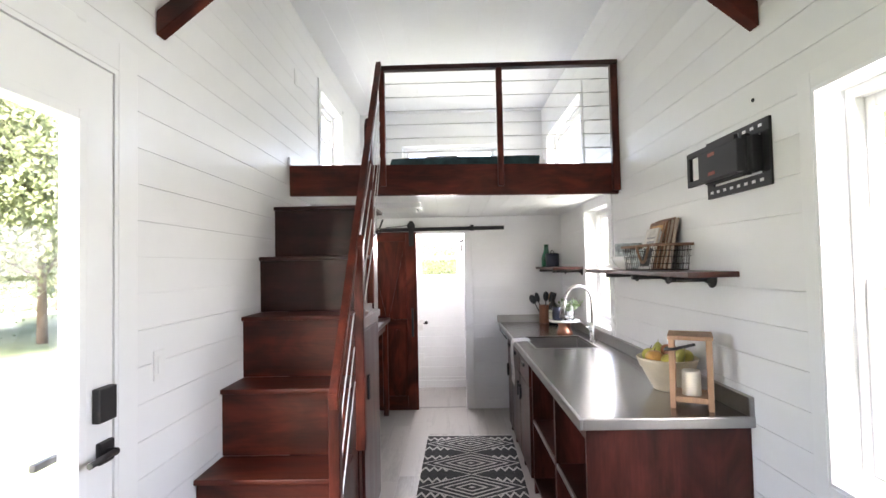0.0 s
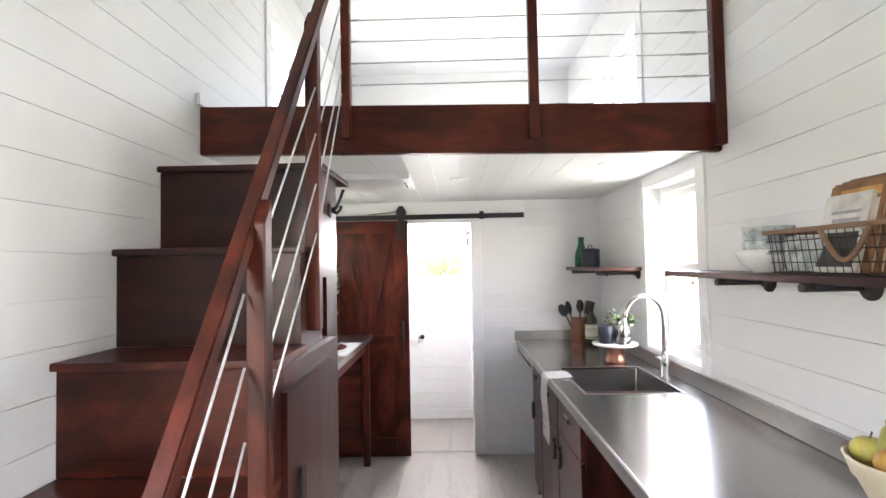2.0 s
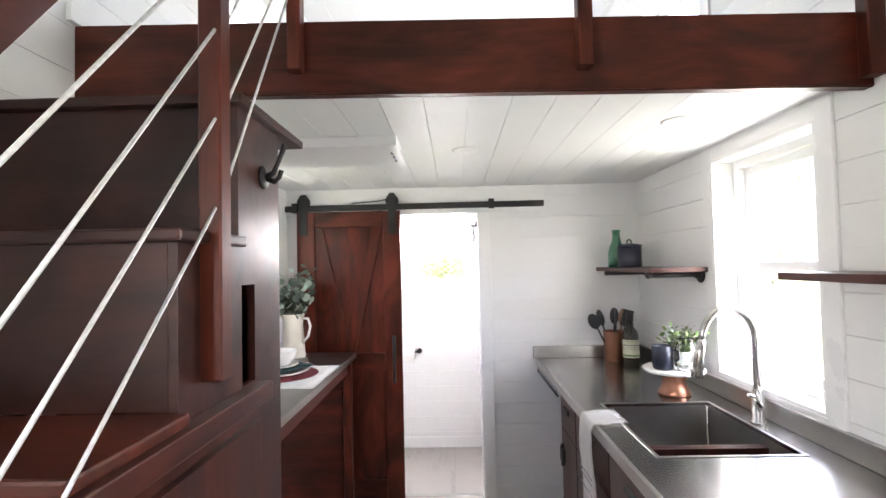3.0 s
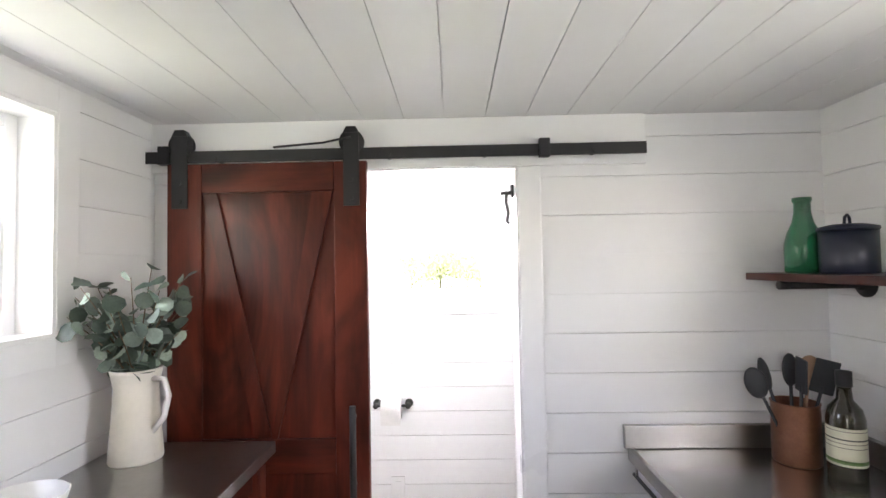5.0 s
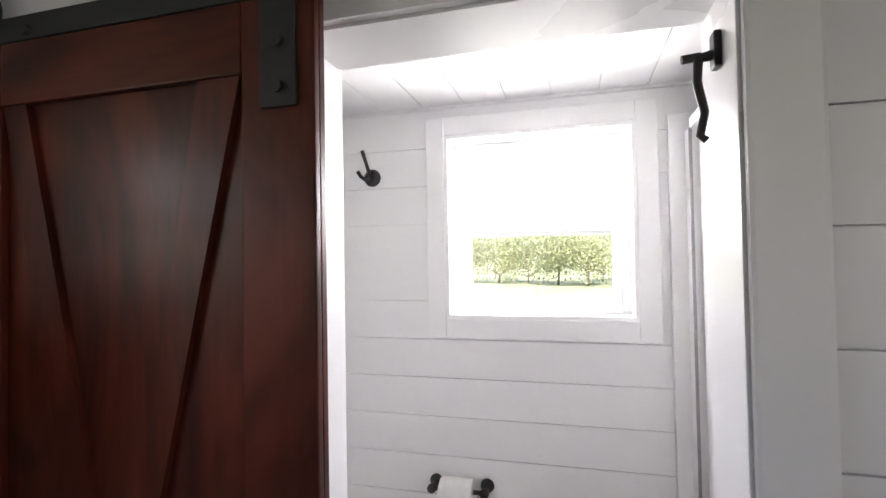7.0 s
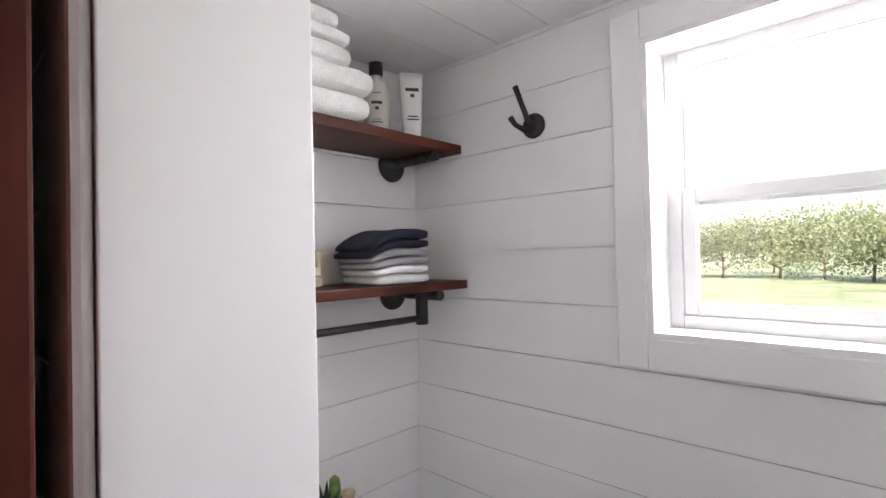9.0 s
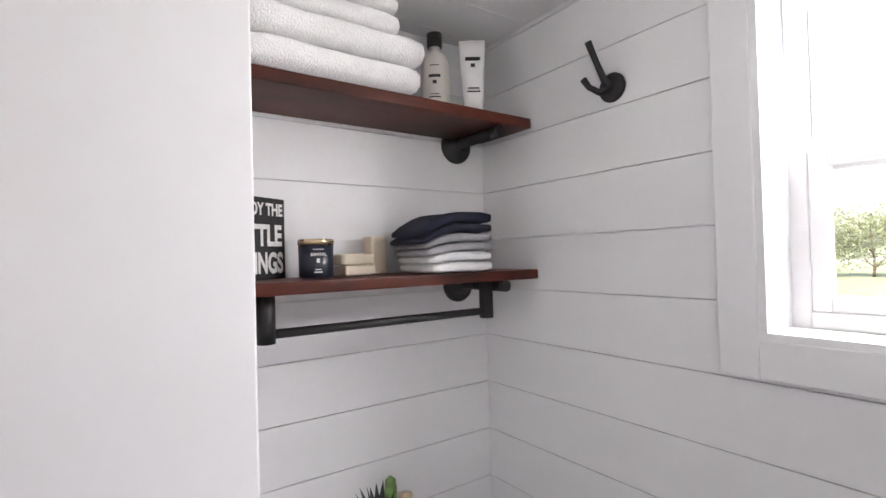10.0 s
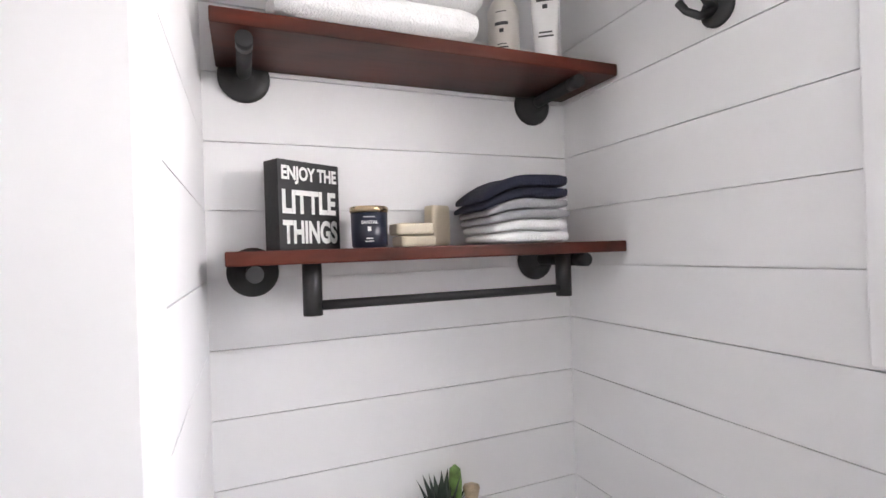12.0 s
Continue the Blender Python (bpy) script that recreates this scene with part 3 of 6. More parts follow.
for quad in ([(ix0 + 0.001, 1.804), (ix0 + 0.050, 1.804), (mid + 0.010, 0.976), (mid - 0.045, 0.976)], [(ix1 - 0.074, 1.804), (ix1 - 0.004, 1.804), (mid + 0.030, 0.976), (mid + 0.0105, 0.976)]):
    bits.append(part("brace", prism(bmesh.new(), quad, "y", DY0 + 0.003, DY0 + 0.0138), RED_Z))
pull = tube(bmesh.new(), [(-0.452, DY0 - 0.03, 0.79), (-0.452, DY0 - 0.03, 1.09)], 0.011)
for z in (0.83, 1.05):
    tube(pull, [(-0.452, DY0, z), (-0.452, DY0 - 0.03, z)], 0.008)
bits.append(part("pull_handle", pull, BLACK, None, "long black bar pull"))
for x in (-1.041, -0.454):
    h = bmesh.new()
    box(h, x - 0.027, x + 0.027, DY0 - 0.006, DY0 - 0.0005, 1.752, 2.0, 0.001)
    prism(h, [(x - 0.027, 2.0005), (x + 0.027, 2.0005), (x + 0.016, 2.022), (x - 0.016, 2.022)], "y", DY0 - 0.006, DY0 + 0.026)
    hg = part("hanger_strap", h, BLACK)
    wheel = lathe(bmesh.new(), 0, 0, [(0.0, -0.011), (0.042, -0.011), (0.042, -0.007), (0.034, -0.004), (0.034, 0.004), (0.042, 0.007), (0.042, 0.011), (0.0, 0.011)])
    bmesh.ops.transform(wheel, matrix=pose(x, DY0 + 0.012, 1.972, 90), verts=wheel.verts)
    part("wheel", wheel, BLACK, hg)
    bits.append(hg)
    for z in (1.778, 1.84):
        part("bolt", tube(bmesh.new(), [(x, DY0 - 0.0065, z), (x, DY0 - 0.012, z)], 0.009, 6), BLACK, hg)
under(barn, bits)
track = thing("door_track", "flat black steel sliding door track on the header board", "door track", (-0.3, 6.05, 1.93))
bits = [part("bar", bx(XL + 0.004, 0.543, 6.030, 6.037, 1.911, 1.951, 0.001), BLACK)]
for x in (-0.92, -0.33, 0.0, 0.37):
    bits.append(part("spacer_bolt", tube(bmesh.new(), [(x, 6.022, 1.925), (x, YP - 0.019, 1.925)], 0.010, 10), BLACK))
for x in (-1.10, 0.20):
    bits.append(part("stop", bx(x - 0.018, x + 0.018, 6.018, 6.046, 1.905, 1.968, 0.003), BLACK))
wire = tube(bmesh.new(), [(-0.454, 6.018, 1.985), (-0.55, 6.02, 1.968), (-0.72, 6.024, 1.957)], 0.004, 8)
bits.append(part("anti_jump_rod", wire, BLACK))
under(track, bits)

# ---- shelves on pipe brackets ----
def flange(bm, axis, face, out, a, b, r=0.04):
    """A round wall plate with a raised collar, on a wall at face."""
    n = lathe(bmesh.new(), 0, 0, [(r, 0), (r, 0.006), (r * 0.86, 0.010), (r * 0.45, 0.012), (r * 0.42, 0.03), (0.0, 0.03)])
    turn = pose(face, a, b, 0, 90 * out, 0) if axis == "x" else pose(a, face, b, -90 * out, 0, 0)
    bmesh.ops.transform(n, matrix=turn, verts=n.verts)
    me = bpy.data.meshes.new("flange_tool")
    n.to_mesh(me)
    n.free()
    bm.from_mesh(me)
    bpy.data.meshes.remove(me)
    return bm


def pipe_shelf(label, x_wall, out, x_front, y0, y1, z, ys, mat=None, r=0.04, thick=0.024, back=0.004):
    sh = thing("wall_shelf", label, "shelf", (x_wall, (y0 + y1) / 2, z))
    xa, xb = sorted((x_wall + out * back, x_front))
    bits = [part("board", bx(xa, xb, y0, y1, z, z + thick, 0.003), mat or RED_Y)]
    for y in ys:
        bm = flange(bmesh.new(), "x", x_wall, out, y, z - 0.015, r)
        tube(bm, [(x_wall + out * 0.01, y, z - 0.0135), (x_front - out * 0.02, y, z - 0.0135)], 0.013)
        tube(bm, [(x_front - out * 0.045, y, z - 0.0135), (x_front - out * 0.014, y, z - 0.0135)], 0.0135)
        bits.append(part("pipe_bracket", bm, BLACK, None, "black iron pipe bracket with round flange"))
    return under(sh, bits)


pipe_shelf("long dark wooden shelf on black pipe brackets", XR - 0.0005, -1, 0.95, 2.85, 4.385, 1.468, (3.07, 3.52, 3.97), DEEP_Y)
pipe_shelf("small dark wooden corner shelf on black pipe brackets", XR - 0.0005, -1, 0.88, 5.19, 6.075, 1.478, (5.28, 5.93), DEEP_Y)
pipe_shelf("upper bathroom shelf of red stained wood", XL + 0.0005, 1, -0.975, 6.25, 7.012, 1.80, (6.298, 6.927), r=0.046)
lower = pipe_shelf("lower bathroom shelf of red stained wood with a towel bar", XL + 0.0005, 1, -0.965, 6.262, 7.012, 1.437, (6.303, 6.922), r=0.046, thick=0.0225)
bm = bmesh.new()
for y in (6.392, 6.895):
    tube(bm, [(-1.022, y, 1.4365), (-1.022, y, 1.350)], 0.016)
tube(bm, [(-1.022, 6.392, 1.366), (-1.022, 6.895, 1.366)], 0.0085)
under(lower, [part("towel_bar", bm, BLACK, None, "black iron towel bar")])

# ---- small-thing materials ----
CERAMIC = material("white_glazed_ceramic", (0.78, 0.77, 0.75), 0.22, 0, 0.03, 6.0, coat=0.3)
CREAM = material("cream_stoneware", (0.70, 0.60, 0.44), 0.4, 0, 0.06, 8.0, bump=0.05, bump_scale=40)
NAVY = material("navy_enamel", (0.010, 0.014, 0.030), 0.36, 0, 0.1, 10.0, coat=0.12)
COPPER = material("hammered_copper", (0.36, 0.17, 0.11), 0.36, 0.9, 0.12, 20.0, bump=0.2, bump_scale=70)
GREEN_GLASS = material("green_bottle_glass", (0.02, 0.26, 0.11), 0.08, 0, 0.1, 6.0, coat=0.5)
GREEN_GLASS.node_tree.nodes["Principled BSDF"].inputs["Transmission Weight"].default_value = 0.55
OLIVE = material("dark_olive_bottle", (0.022, 0.018, 0.008), 0.12, 0, 0.1, 6.0, coat=0.5)
LABEL = material("cream_paper_label", (0.62, 0.60, 0.47), 0.7, 0, 0.04, 20.0)
PALE_OAK = wood("pale_weathered_oak", (0.42, 0.26, 0.16), (0.22, 0.13, 0.08), "z", 0.6, 0.0, 0.1, 0.25)
WAX = material("ivory_wax", (0.78, 0.72, 0.60), 0.55, 0, 0.03, 10.0, bump=0.1, bump_scale=30)
TERRY = material("white_terry_cloth", (0.80, 0.80, 0.79), 0.95, 0, 0.04, 30.0, bump=0.9, bump_scale=260)
LINEN = material("white_linen", (0.74, 0.73, 0.71), 0.95, 0, 0.05, 20.0, bump=0.4, bump_scale=220)
GREY_CLOTH = material("grey_cloth", (0.34, 0.34, 0.35), 0.95, 0, 0.08, 30.0, bump=0.8, bump_scale=260)
NAVY_CLOTH = material("navy_cloth", (0.014, 0.017, 0.035), 0.95, 0, 0.15, 30.0, bump=0.8, bump_scale=260)
TEAL_CLOTH = material("teal_blanket", (0.022, 0.055, 0.062), 0.95, 0, 0.25, 14.0, bump=0.6, bump_scale=120)
BURGUNDY = material("burgundy_woven_mat", (0.16, 0.022, 0.030), 0.85, 0, 0.15, 20.0, bump=0.5, bump_scale=150)
LEAFY = material("eucalyptus_leaf", (0.070, 0.100, 0.075), 0.5, 0, 0.3, 14.0, second=(0.028, 0.045, 0.034))
LEAFY_PALE = material("pale_eucalyptus_leaf", (0.26, 0.33, 0.27), 0.6, 0, 0.2, 14.0)
LEAFY_GREEN = material("small_green_leaf", (0.10, 0.17, 0.05), 0.55, 0, 0.3, 14.0)
STEM = material("woody_stem", (0.13, 0.09, 0.05), 0.8, 0, 0.2, 20.0)
SOAP = material("cream_soap", (0.66, 0.58, 0.44), 0.5, 0, 0.04, 8.0)
SLATE = material("dark_silicone", (0.03, 0.033, 0.038), 0.5, 0, 0.1, 10.0)
SIGN_BLACK = material("black_painted_block", (0.012, 0.012, 0.013), 0.55, 0, 0.3, 40.0, bump=0.2, bump_scale=80)
INK_WHITE = material("white_print", (0.72, 0.72, 0.70), 0.7, 0, 0.05, 60.0)
INK_DARK = material("dark_print", (0.05, 0.05, 0.05), 0.7, 0, 0.05, 60.0)
GOLD = material("brass_lid", (0.55, 0.42, 0.26), 0.28, 1.0, 0.06, 10.0)
APPLE = material("yellow_green_apple", (0.52, 0.46, 0.10), 0.35, 0, 0.2, 14.0, second=(0.30, 0.24, 0.05), coat=0.2)
APPLE_RED = material("red_apple", (0.32, 0.035, 0.03), 0.35, 0, 0.2, 14.0, second=(0.30, 0.16, 0.05), coat=0.2)
APPLE_GOLD = material("golden_apple", (0.52, 0.30, 0.07), 0.35, 0, 0.2, 14.0, second=(0.40, 0.16, 0.05), coat=0.2)
PEAR = material("green_pear", (0.42, 0.40, 0.09), 0.4, 0, 0.2, 20.0)
PAPER = material("paper_pages", (0.60, 0.52, 0.42), 0.8, 0, 0.1, 40.0, (1, 1, 20))
KRAFT = material("tan_book_cover", (0.20, 0.11, 0.065), 0.6, 0, 0.15, 12.0)
RUST = material("orange_book_cover", (0.26, 0.12, 0.055), 0.5, 0, 0.25, 14.0)
PALE_COVER = material("pale_book_cover", (0.62, 0.60, 0.57), 0.5, 0, 0.15, 18.0)
WIRE = material("dark_wire", (0.06, 0.05, 0.045), 0.45, 0.8, 0.1, 30.0)
SEA_GLASS = material("pale_sea_green_glaze", (0.50, 0.55, 0.55), 0.2, 0, 0.3, 30.0)
PLATE_WHITE = material("switch_plate_plastic", (0.80, 0.80, 0.79), 0.35, 0, 0.01, 10.0)


def blown_glass(name, tint, rough=0.04):
    m = bpy.data.materials.new(name)
    m.use_nodes = True
    b = m.node_tree.nodes["Principled BSDF"]
    b.inputs["Base Color"].default_value = (*tint, 1)
    b.inputs["Roughness"].default_value, b.inputs["Transmission Weight"].default_value, b.inputs["IOR"].default_value = rough, 1.0, 1.45
    return m


CLEAR_GLASS = blown_glass("clear_jug_glass", (0.93, 0.95, 0.94))


def mirror_material():
    m = material("mirror_silver", (0.47, 0.50, 0.485), 0.02, 1.0, 0.004, 1.0)
    m.node_tree.nodes["Map Range"].inputs[3].default_value = 0.0
    m.node_tree.nodes["Map Range"].inputs[4].default_value = 0.01
    return m


MIRROR = mirror_material()


def rug_material():
    """Charcoal flat weave with off-white nested diamonds and zigzag rows."""
    m = material("charcoal_diamond_weave", (0.04, 0.04, 0.043), 0.95, 0, 0.2, 30.0, bump=0.6, bump_scale=200)
    t, n = m.node_tree, m.node_tree.nodes

    def math_node(op, a, b=0.0):
        k = n.new("ShaderNodeMath")
        k.operation = op
        for i, v in enumerate((a, b)):
            if isinstance(v, (int, float)):
                k.inputs[i].default_value = v
            else:
                t.links.new(v, k.inputs[i])
        return k.outputs[0]
    co, sep, wob = n.new("ShaderNodeTexCoord"), n.new("ShaderNodeSeparateXYZ"), n.new("ShaderNodeTexNoise")
    wob.inputs["Scale"].default_value = 25
    t.links.new(co.outputs["Object"], sep.inputs[0])
    t.links.new(co.outputs["Object"], wob.inputs["Vector"])
    jig = math_node("MULTIPLY", math_node("SUBTRACT", wob.outputs[0], 0.5), 0.05)
    px = math_node("DIVIDE", math_node("ABSOLUTE", sep.outputs[0]), 0.36)
    row = math_node("FRACT", math_node("DIVIDE", math_node("ADD", sep.outputs[1], 10 * 0.41 - 0.76 + 0.205), 0.41))
    py = math_node("MULTIPLY", math_node("ABSOLUTE", math_node("SUBTRACT", row, 0.5)), 2.0)
    d = math_node("ADD", math_node("ADD", px, py), jig)
    rings = math_node("LESS_THAN", math_node("FRACT", math_node("ADD", math_node("MULTIPLY", d, 4.0), 0.05)), 0.34)
    inside = math_node("LESS_THAN", d, 1.05)
    zig = math_node("ABSOLUTE", math_node("SUBTRACT", math_node("FRACT", math_node("MULTIPLY", sep.outputs[0], 16.0)), 0.5))
    off = math_node("SUBTRACT", math_node("ADD", py, jig), math_node("ADD", math_node("MULTIPLY", zig, 0.62), 0.38))
    zz = math_node("LESS_THAN", math_node("ABSOLUTE", off), 0.085)
    pat = math_node("ADD", math_node("MULTIPLY", rings, inside), math_node("MULTIPLY", zz, math_node("SUBTRACT", 1.0, inside)))
    mix = n.new("ShaderNodeMix")
    mix.data_type = "RGBA"
    t.links.new(pat, mix.inputs[0])
    ramp = n["Color Ramp"]
    t.links.new(ramp.outputs[0], mix.inputs[6])
    mix.inputs[7].default_value = (0.55, 0.54, 0.52, 1)
    t.links.new(mix.outputs[2], n["Principled BSDF"].inputs["Base Color"])
    return m


def soft_box(bm, x0, x1, y0, y1, z0, z1, r, seed=0, amount=0.004):
    """A cushion-like block with full edges and small dents."""
    b = bx(x0, x1, y0, y1, z0, z1)
    bmesh.ops.subdivide_edges(b, edges=b.edges, cuts=7, use_grid_fill=True)
    c = Vector(((x0 + x1) / 2, (y0 + y1) / 2, (z0 + z1) / 2))
    h = Vector((x1 - x0, y1 - y0, z1 - z0)) / 2
    for v in b.verts:
        d = v.co - c
        core = Vector([max(-h[i] + r, min(h[i] - r, d[i])) for i in range(3)])
        e = d - core
        if e.length > 1e-6:
            v.co = c + core + e.normalized() * min(e.length, r)
        w = noise.noise_vector(v.co * 14 + Vector((seed, seed * 3, 0)))
        v.co += Vector((w.x, w.y, w.z * (0.5 if v.co.z > z0 + r else 0.05))) * amount
    for fc in b.faces:
        fc.smooth = True
    me = bpy.data.meshes.new("soft_tool")
    b.to_mesh(me)
    b.free()
    bm.from_mesh(me)
    bpy.data.meshes.remove(me)
    return bm


def ball(bm, x, y, z, r, squash=1.0, dent=0.12, seg=16):
    prof = []
    for k in range(13):
        a = math.pi * k / 12
        rr = r * math.sin(a)
        zz = -r * squash * math.cos(a)
        if k > 8:
            zz -= dent * r * ((k - 8) / 4) ** 2
        prof.append((max(rr, 0.0005), z + zz))
    return lathe(bm, x, y, prof, seg)


# ---- high timbers ----
for side in (-1, 1):
    e = XL + 0.004 if side < 0 else XR - 0.004
    zl = 2.47 if side < 0 else 2.425
    run, th = abs(e), 0.098
    zt = zl + 0.80 * run
    bm = prism(bmesh.new(), [(e, zl), (0.002 * side, zt), (0.002 * side, min(zt + th, ZT - 0.001)), (e, zl + th)], "y", 2.685 if side < 0 else 2.660, 2.745 if side < 0 else 2.720)
    bmesh.ops.bevel(bm, geom=list(bm.edges), offset=0.004, segments=1, affect="EDGES")
    part("roof_brace", bm, RED_X, None, "sloping mahogany stained roof timber", category="beam", kind="structure")

# ---- loft bed ----
bed = thing("loft_mattress", "low mattress under a dark teal blanket on the loft floor", "mattress", (0.1, 5.5, 2.25))
bm = soft_box(bmesh.new(), -0.50, 0.78, 4.83, 6.75, 2.251, 2.415, 0.035, 2)
bits = [part("mattress", bm, LINEN)]
bm = soft_box(bmesh.new(), -0.52, 0.73, 4.80, 6.2, 2.30, 2.442, 0.03, 5, 0.012)
bits.append(part("blanket", bm, TEAL_CLOTH, None, "dark teal blanket with a frayed edge"))
under(bed, bits)
bm = soft_box(bmesh.new(), -0.24, 0.06, 4.98, 5.22, 2.444, 2.492, 0.022, 9, 0.014)
part("throw_pillow", bm, material("patterned_throw", (0.20, 0.13, 0.10), 0.95, 0, 0.5, 40.0, second=(0.55, 0.5, 0.45)), None, "small patterned throw pillow on the teal blanket", category="pillow")

# ---- ceiling fittings ----
vent = thing("ceiling_vent_panel", "shallow white ceiling panel with three dark slots", "vent", (-0.72, 5.0, 2.045))
bits = [part("panel", bx(XL + 0.001, -0.27, 4.77, 5.165, 2.02, ZC - 0.0005, 0.003), TRIM)]
for y in (4.885, 4.955, 5.025):
    bits.append(part("slot", bx(-0.309, -0.302, y, y + 0.042, 2.017, 2.0199), INK_DARK, None, "dark slot"))
under(vent, bits)
for x, y, r in ((0.01, 5.05, 0.06), (0.80, 4.68, 0.06), (-0.19, 6.64, 0.075)):
    lamp = thing("ceiling_light", "flush round white ceiling light, switched off", "ceiling light", (x, y, ZC), "ceiling lights")
    under(lamp, [part("trim_ring", lathe(bmesh.new(), x, y, [(r * 0.78, ZC - 0.003), (r, ZC - 0.002), (r, ZC - 0.0005), (r * 0.78, ZC - 0.0005)], 32), PLATE_WHITE),
                 part("lens", lathe(bmesh.new(), x, y, [(0.001, ZC - 0.0032), (r * 0.76, ZC - 0.0028), (r * 0.76, ZC - 0.0006)], 32), CEIL)])

# ---- switches, outlets, wall bits ----
def plate(face, out, axis, u, z, w=0.072, h=0.115, label="white wall switch plate"):
    f = oriented(axis, face, out)
    s = thing("switch_plate", label, "switch", (face, u, z) if axis == "x" else (u, face, z))
    return under(s, [part("plate", f(bmesh.new(), u - w / 2, u + w / 2, z - h / 2, z + h / 2, -0.006, -0.0005, 0.002), PLATE_WHITE),
                     part("rocker", f(bmesh.new(), u - w * 0.22, u + w * 0.22, z - h * 0.29, z + h * 0.29, -0.009, -0.0062, 0.001), PLATE_WHITE)])


plate(XL, -1, "x", 2.705, 1.18)
plate(XL, -1, "x", 4.42, 2.975)
plate(XL, -1, "x", 5.26, 1.215, label="white wall outlet above the counter")
plate(YB, 1, "y", -0.43, 0.37, label="white wall outlet near the floor")
part("screw_hole", tube(bmesh.new(), [(XR - 0.004, 2.723, 2.16), (XR + 0.004, 2.723, 2.16)], 0.008, 10), BLACK, None, "small dark screw in the white wall", category="screw")

# ---- bracket for a screen ----
mount = thing("tv_mount", "black steel articulated screen mount on the wall", "wall mount", (XR, 2.83, 1.94))
bm = bmesh.new()
xa = XR - 0.0005
for r in ((2.62, 3.06, 2.02, 2.07), (2.62, 3.06, 1.815, 1.865), (2.62, 2.67, 1.865, 2.02), (3.01, 3.06, 1.865, 2.02)):
    box(bm, xa - 0.012, xa, *r, 0.002)
bits = [part("wall_plate", bm, BLACK)]
for z in (2.047, 1.84):
    for k in range(8):
        y = 2.67 + k * 0.05
        bits.append(part("slot", bx(xa - 0.0135, xa - 0.0122, y - 0.011, y + 0.011, z - 0.006, z + 0.006, 0.0005), PLATE_WHITE))
bits.append(part("arm_housing", bx(xa - 0.055, xa - 0.0125, 2.655, 3.0, 1.872, 2.01, 0.006), BLACK))
bm = bmesh.new()
for r in ((2.72, 3.10, 2.005, 2.03), (2.72, 3.10, 1.875, 1.90), (3.075, 3.10, 1.90, 2.005), (2.72, 2.745, 1.90, 2.005)):
    box(bm, xa - 0.082, xa - 0.066, *r, 0.002)
bits.append(part("swing_frame", bm, BLACK))
bits.append(part("centre_plate", bx(xa - 0.09, xa - 0.056, 2.69, 2.985, 1.878, 2.006, 0.006), BLACK))
bits.append(part("pivot", tube(bmesh.new(), [(xa - 0.05, 2.70, 1.865), (xa - 0.05, 2.70, 2.02)], 0.016), BLACK))
for z in (1.905, 1.985):
    bits.append(part("label_tab", bx(xa - 0.0915, xa - 0.0902, 2.85, 2.90, z - 0.008, z + 0.006), APPLE_RED, None, "red label"))
for r in ((2.70, 2.78, 1.99), (2.70, 2.78, 1.90)):
    bits.append(part("steel_link", bx(xa - 0.064, xa - 0.0555, r[0], r[1], r[2] - 0.006, r[2] + 0.006, 0.002), STEEL_DULL))
under(mount, bits)

# ---- rug ----
bm = soft_box(bmesh.new(), -0.375, 0.375, -0.95, 0.95, 0.0005, 0.008, 0.003, 1, 0.001)
rug = part("runner_rug", bm, rug_material(), None, "charcoal and white diamond pattern runner rug", category="rug")
rug.matrix_world = pose(0.085, 4.29, 0.0, 0, 0, -1.2)
bm = bmesh.new()
rr = random.Random(3)
for k in range(60):
    x = -0.37 + k * 0.74 / 59
    tube(bm, [(x, 0.949, 0.004), (x + rr.uniform(-0.006, 0.006), 0.975 + rr.uniform(0, 0.012), 0.003)], 0.0022, 4)
part("fringe", bm, LINEN, rug, "short white fringe", kind="stuff")

# ---- worktop things ----
tap = thing("kitchen_tap", "tall brushed nickel gooseneck pull-down tap", "tap", (1.09, 4.73, CZ))
tx, ty = 1.085, 4.735
bits = [part("base", lathe(bmesh.new(), tx, ty, [(0.028, CZ), (0.028, CZ + 0.008), (0.022, CZ + 0.014), (0.022, CZ + 0.11), (0.016, CZ + 0.125), (0.014, CZ + 0.13)]), CHROME)]
pts = [(tx, ty, CZ + 0.12), (tx, ty, 1.235)] + [(tx - 0.115 + 0.115 * math.cos(a), ty - 0.03 * (1 - math.cos(a)), 1.235 + 0.118 * math.sin(a)) for a in (math.pi * k / 14 for k in range(1, 15))]
bits.append(part("gooseneck", tube(bmesh.new(), pts, 0.0125, 14), CHROME))
bits.append(part("spray_head", tube(bmesh.new(), [(tx - 0.231, ty - 0.061, 1.24), (tx - 0.240, ty - 0.063, 1.20), (tx - 0.258, ty - 0.066, 1.105)], [0.014, 0.017, 0.021], 14), CHROME))
lv = tube(bmesh.new(), [(tx, ty, CZ + 0.07), (tx - 0.02, ty - 0.045, CZ + 0.072)], 0.014, 12)
tube(lv, [(tx - 0.015, ty - 0.04, CZ + 0.072), (tx - 0.05, ty - 0.06, CZ + 0.115), (tx - 0.075, ty - 0.068, CZ + 0.125)], [0.008, 0.007, 0.006], 10)
bits.append(part("lever", lv, CHROME))
under(tap, bits)

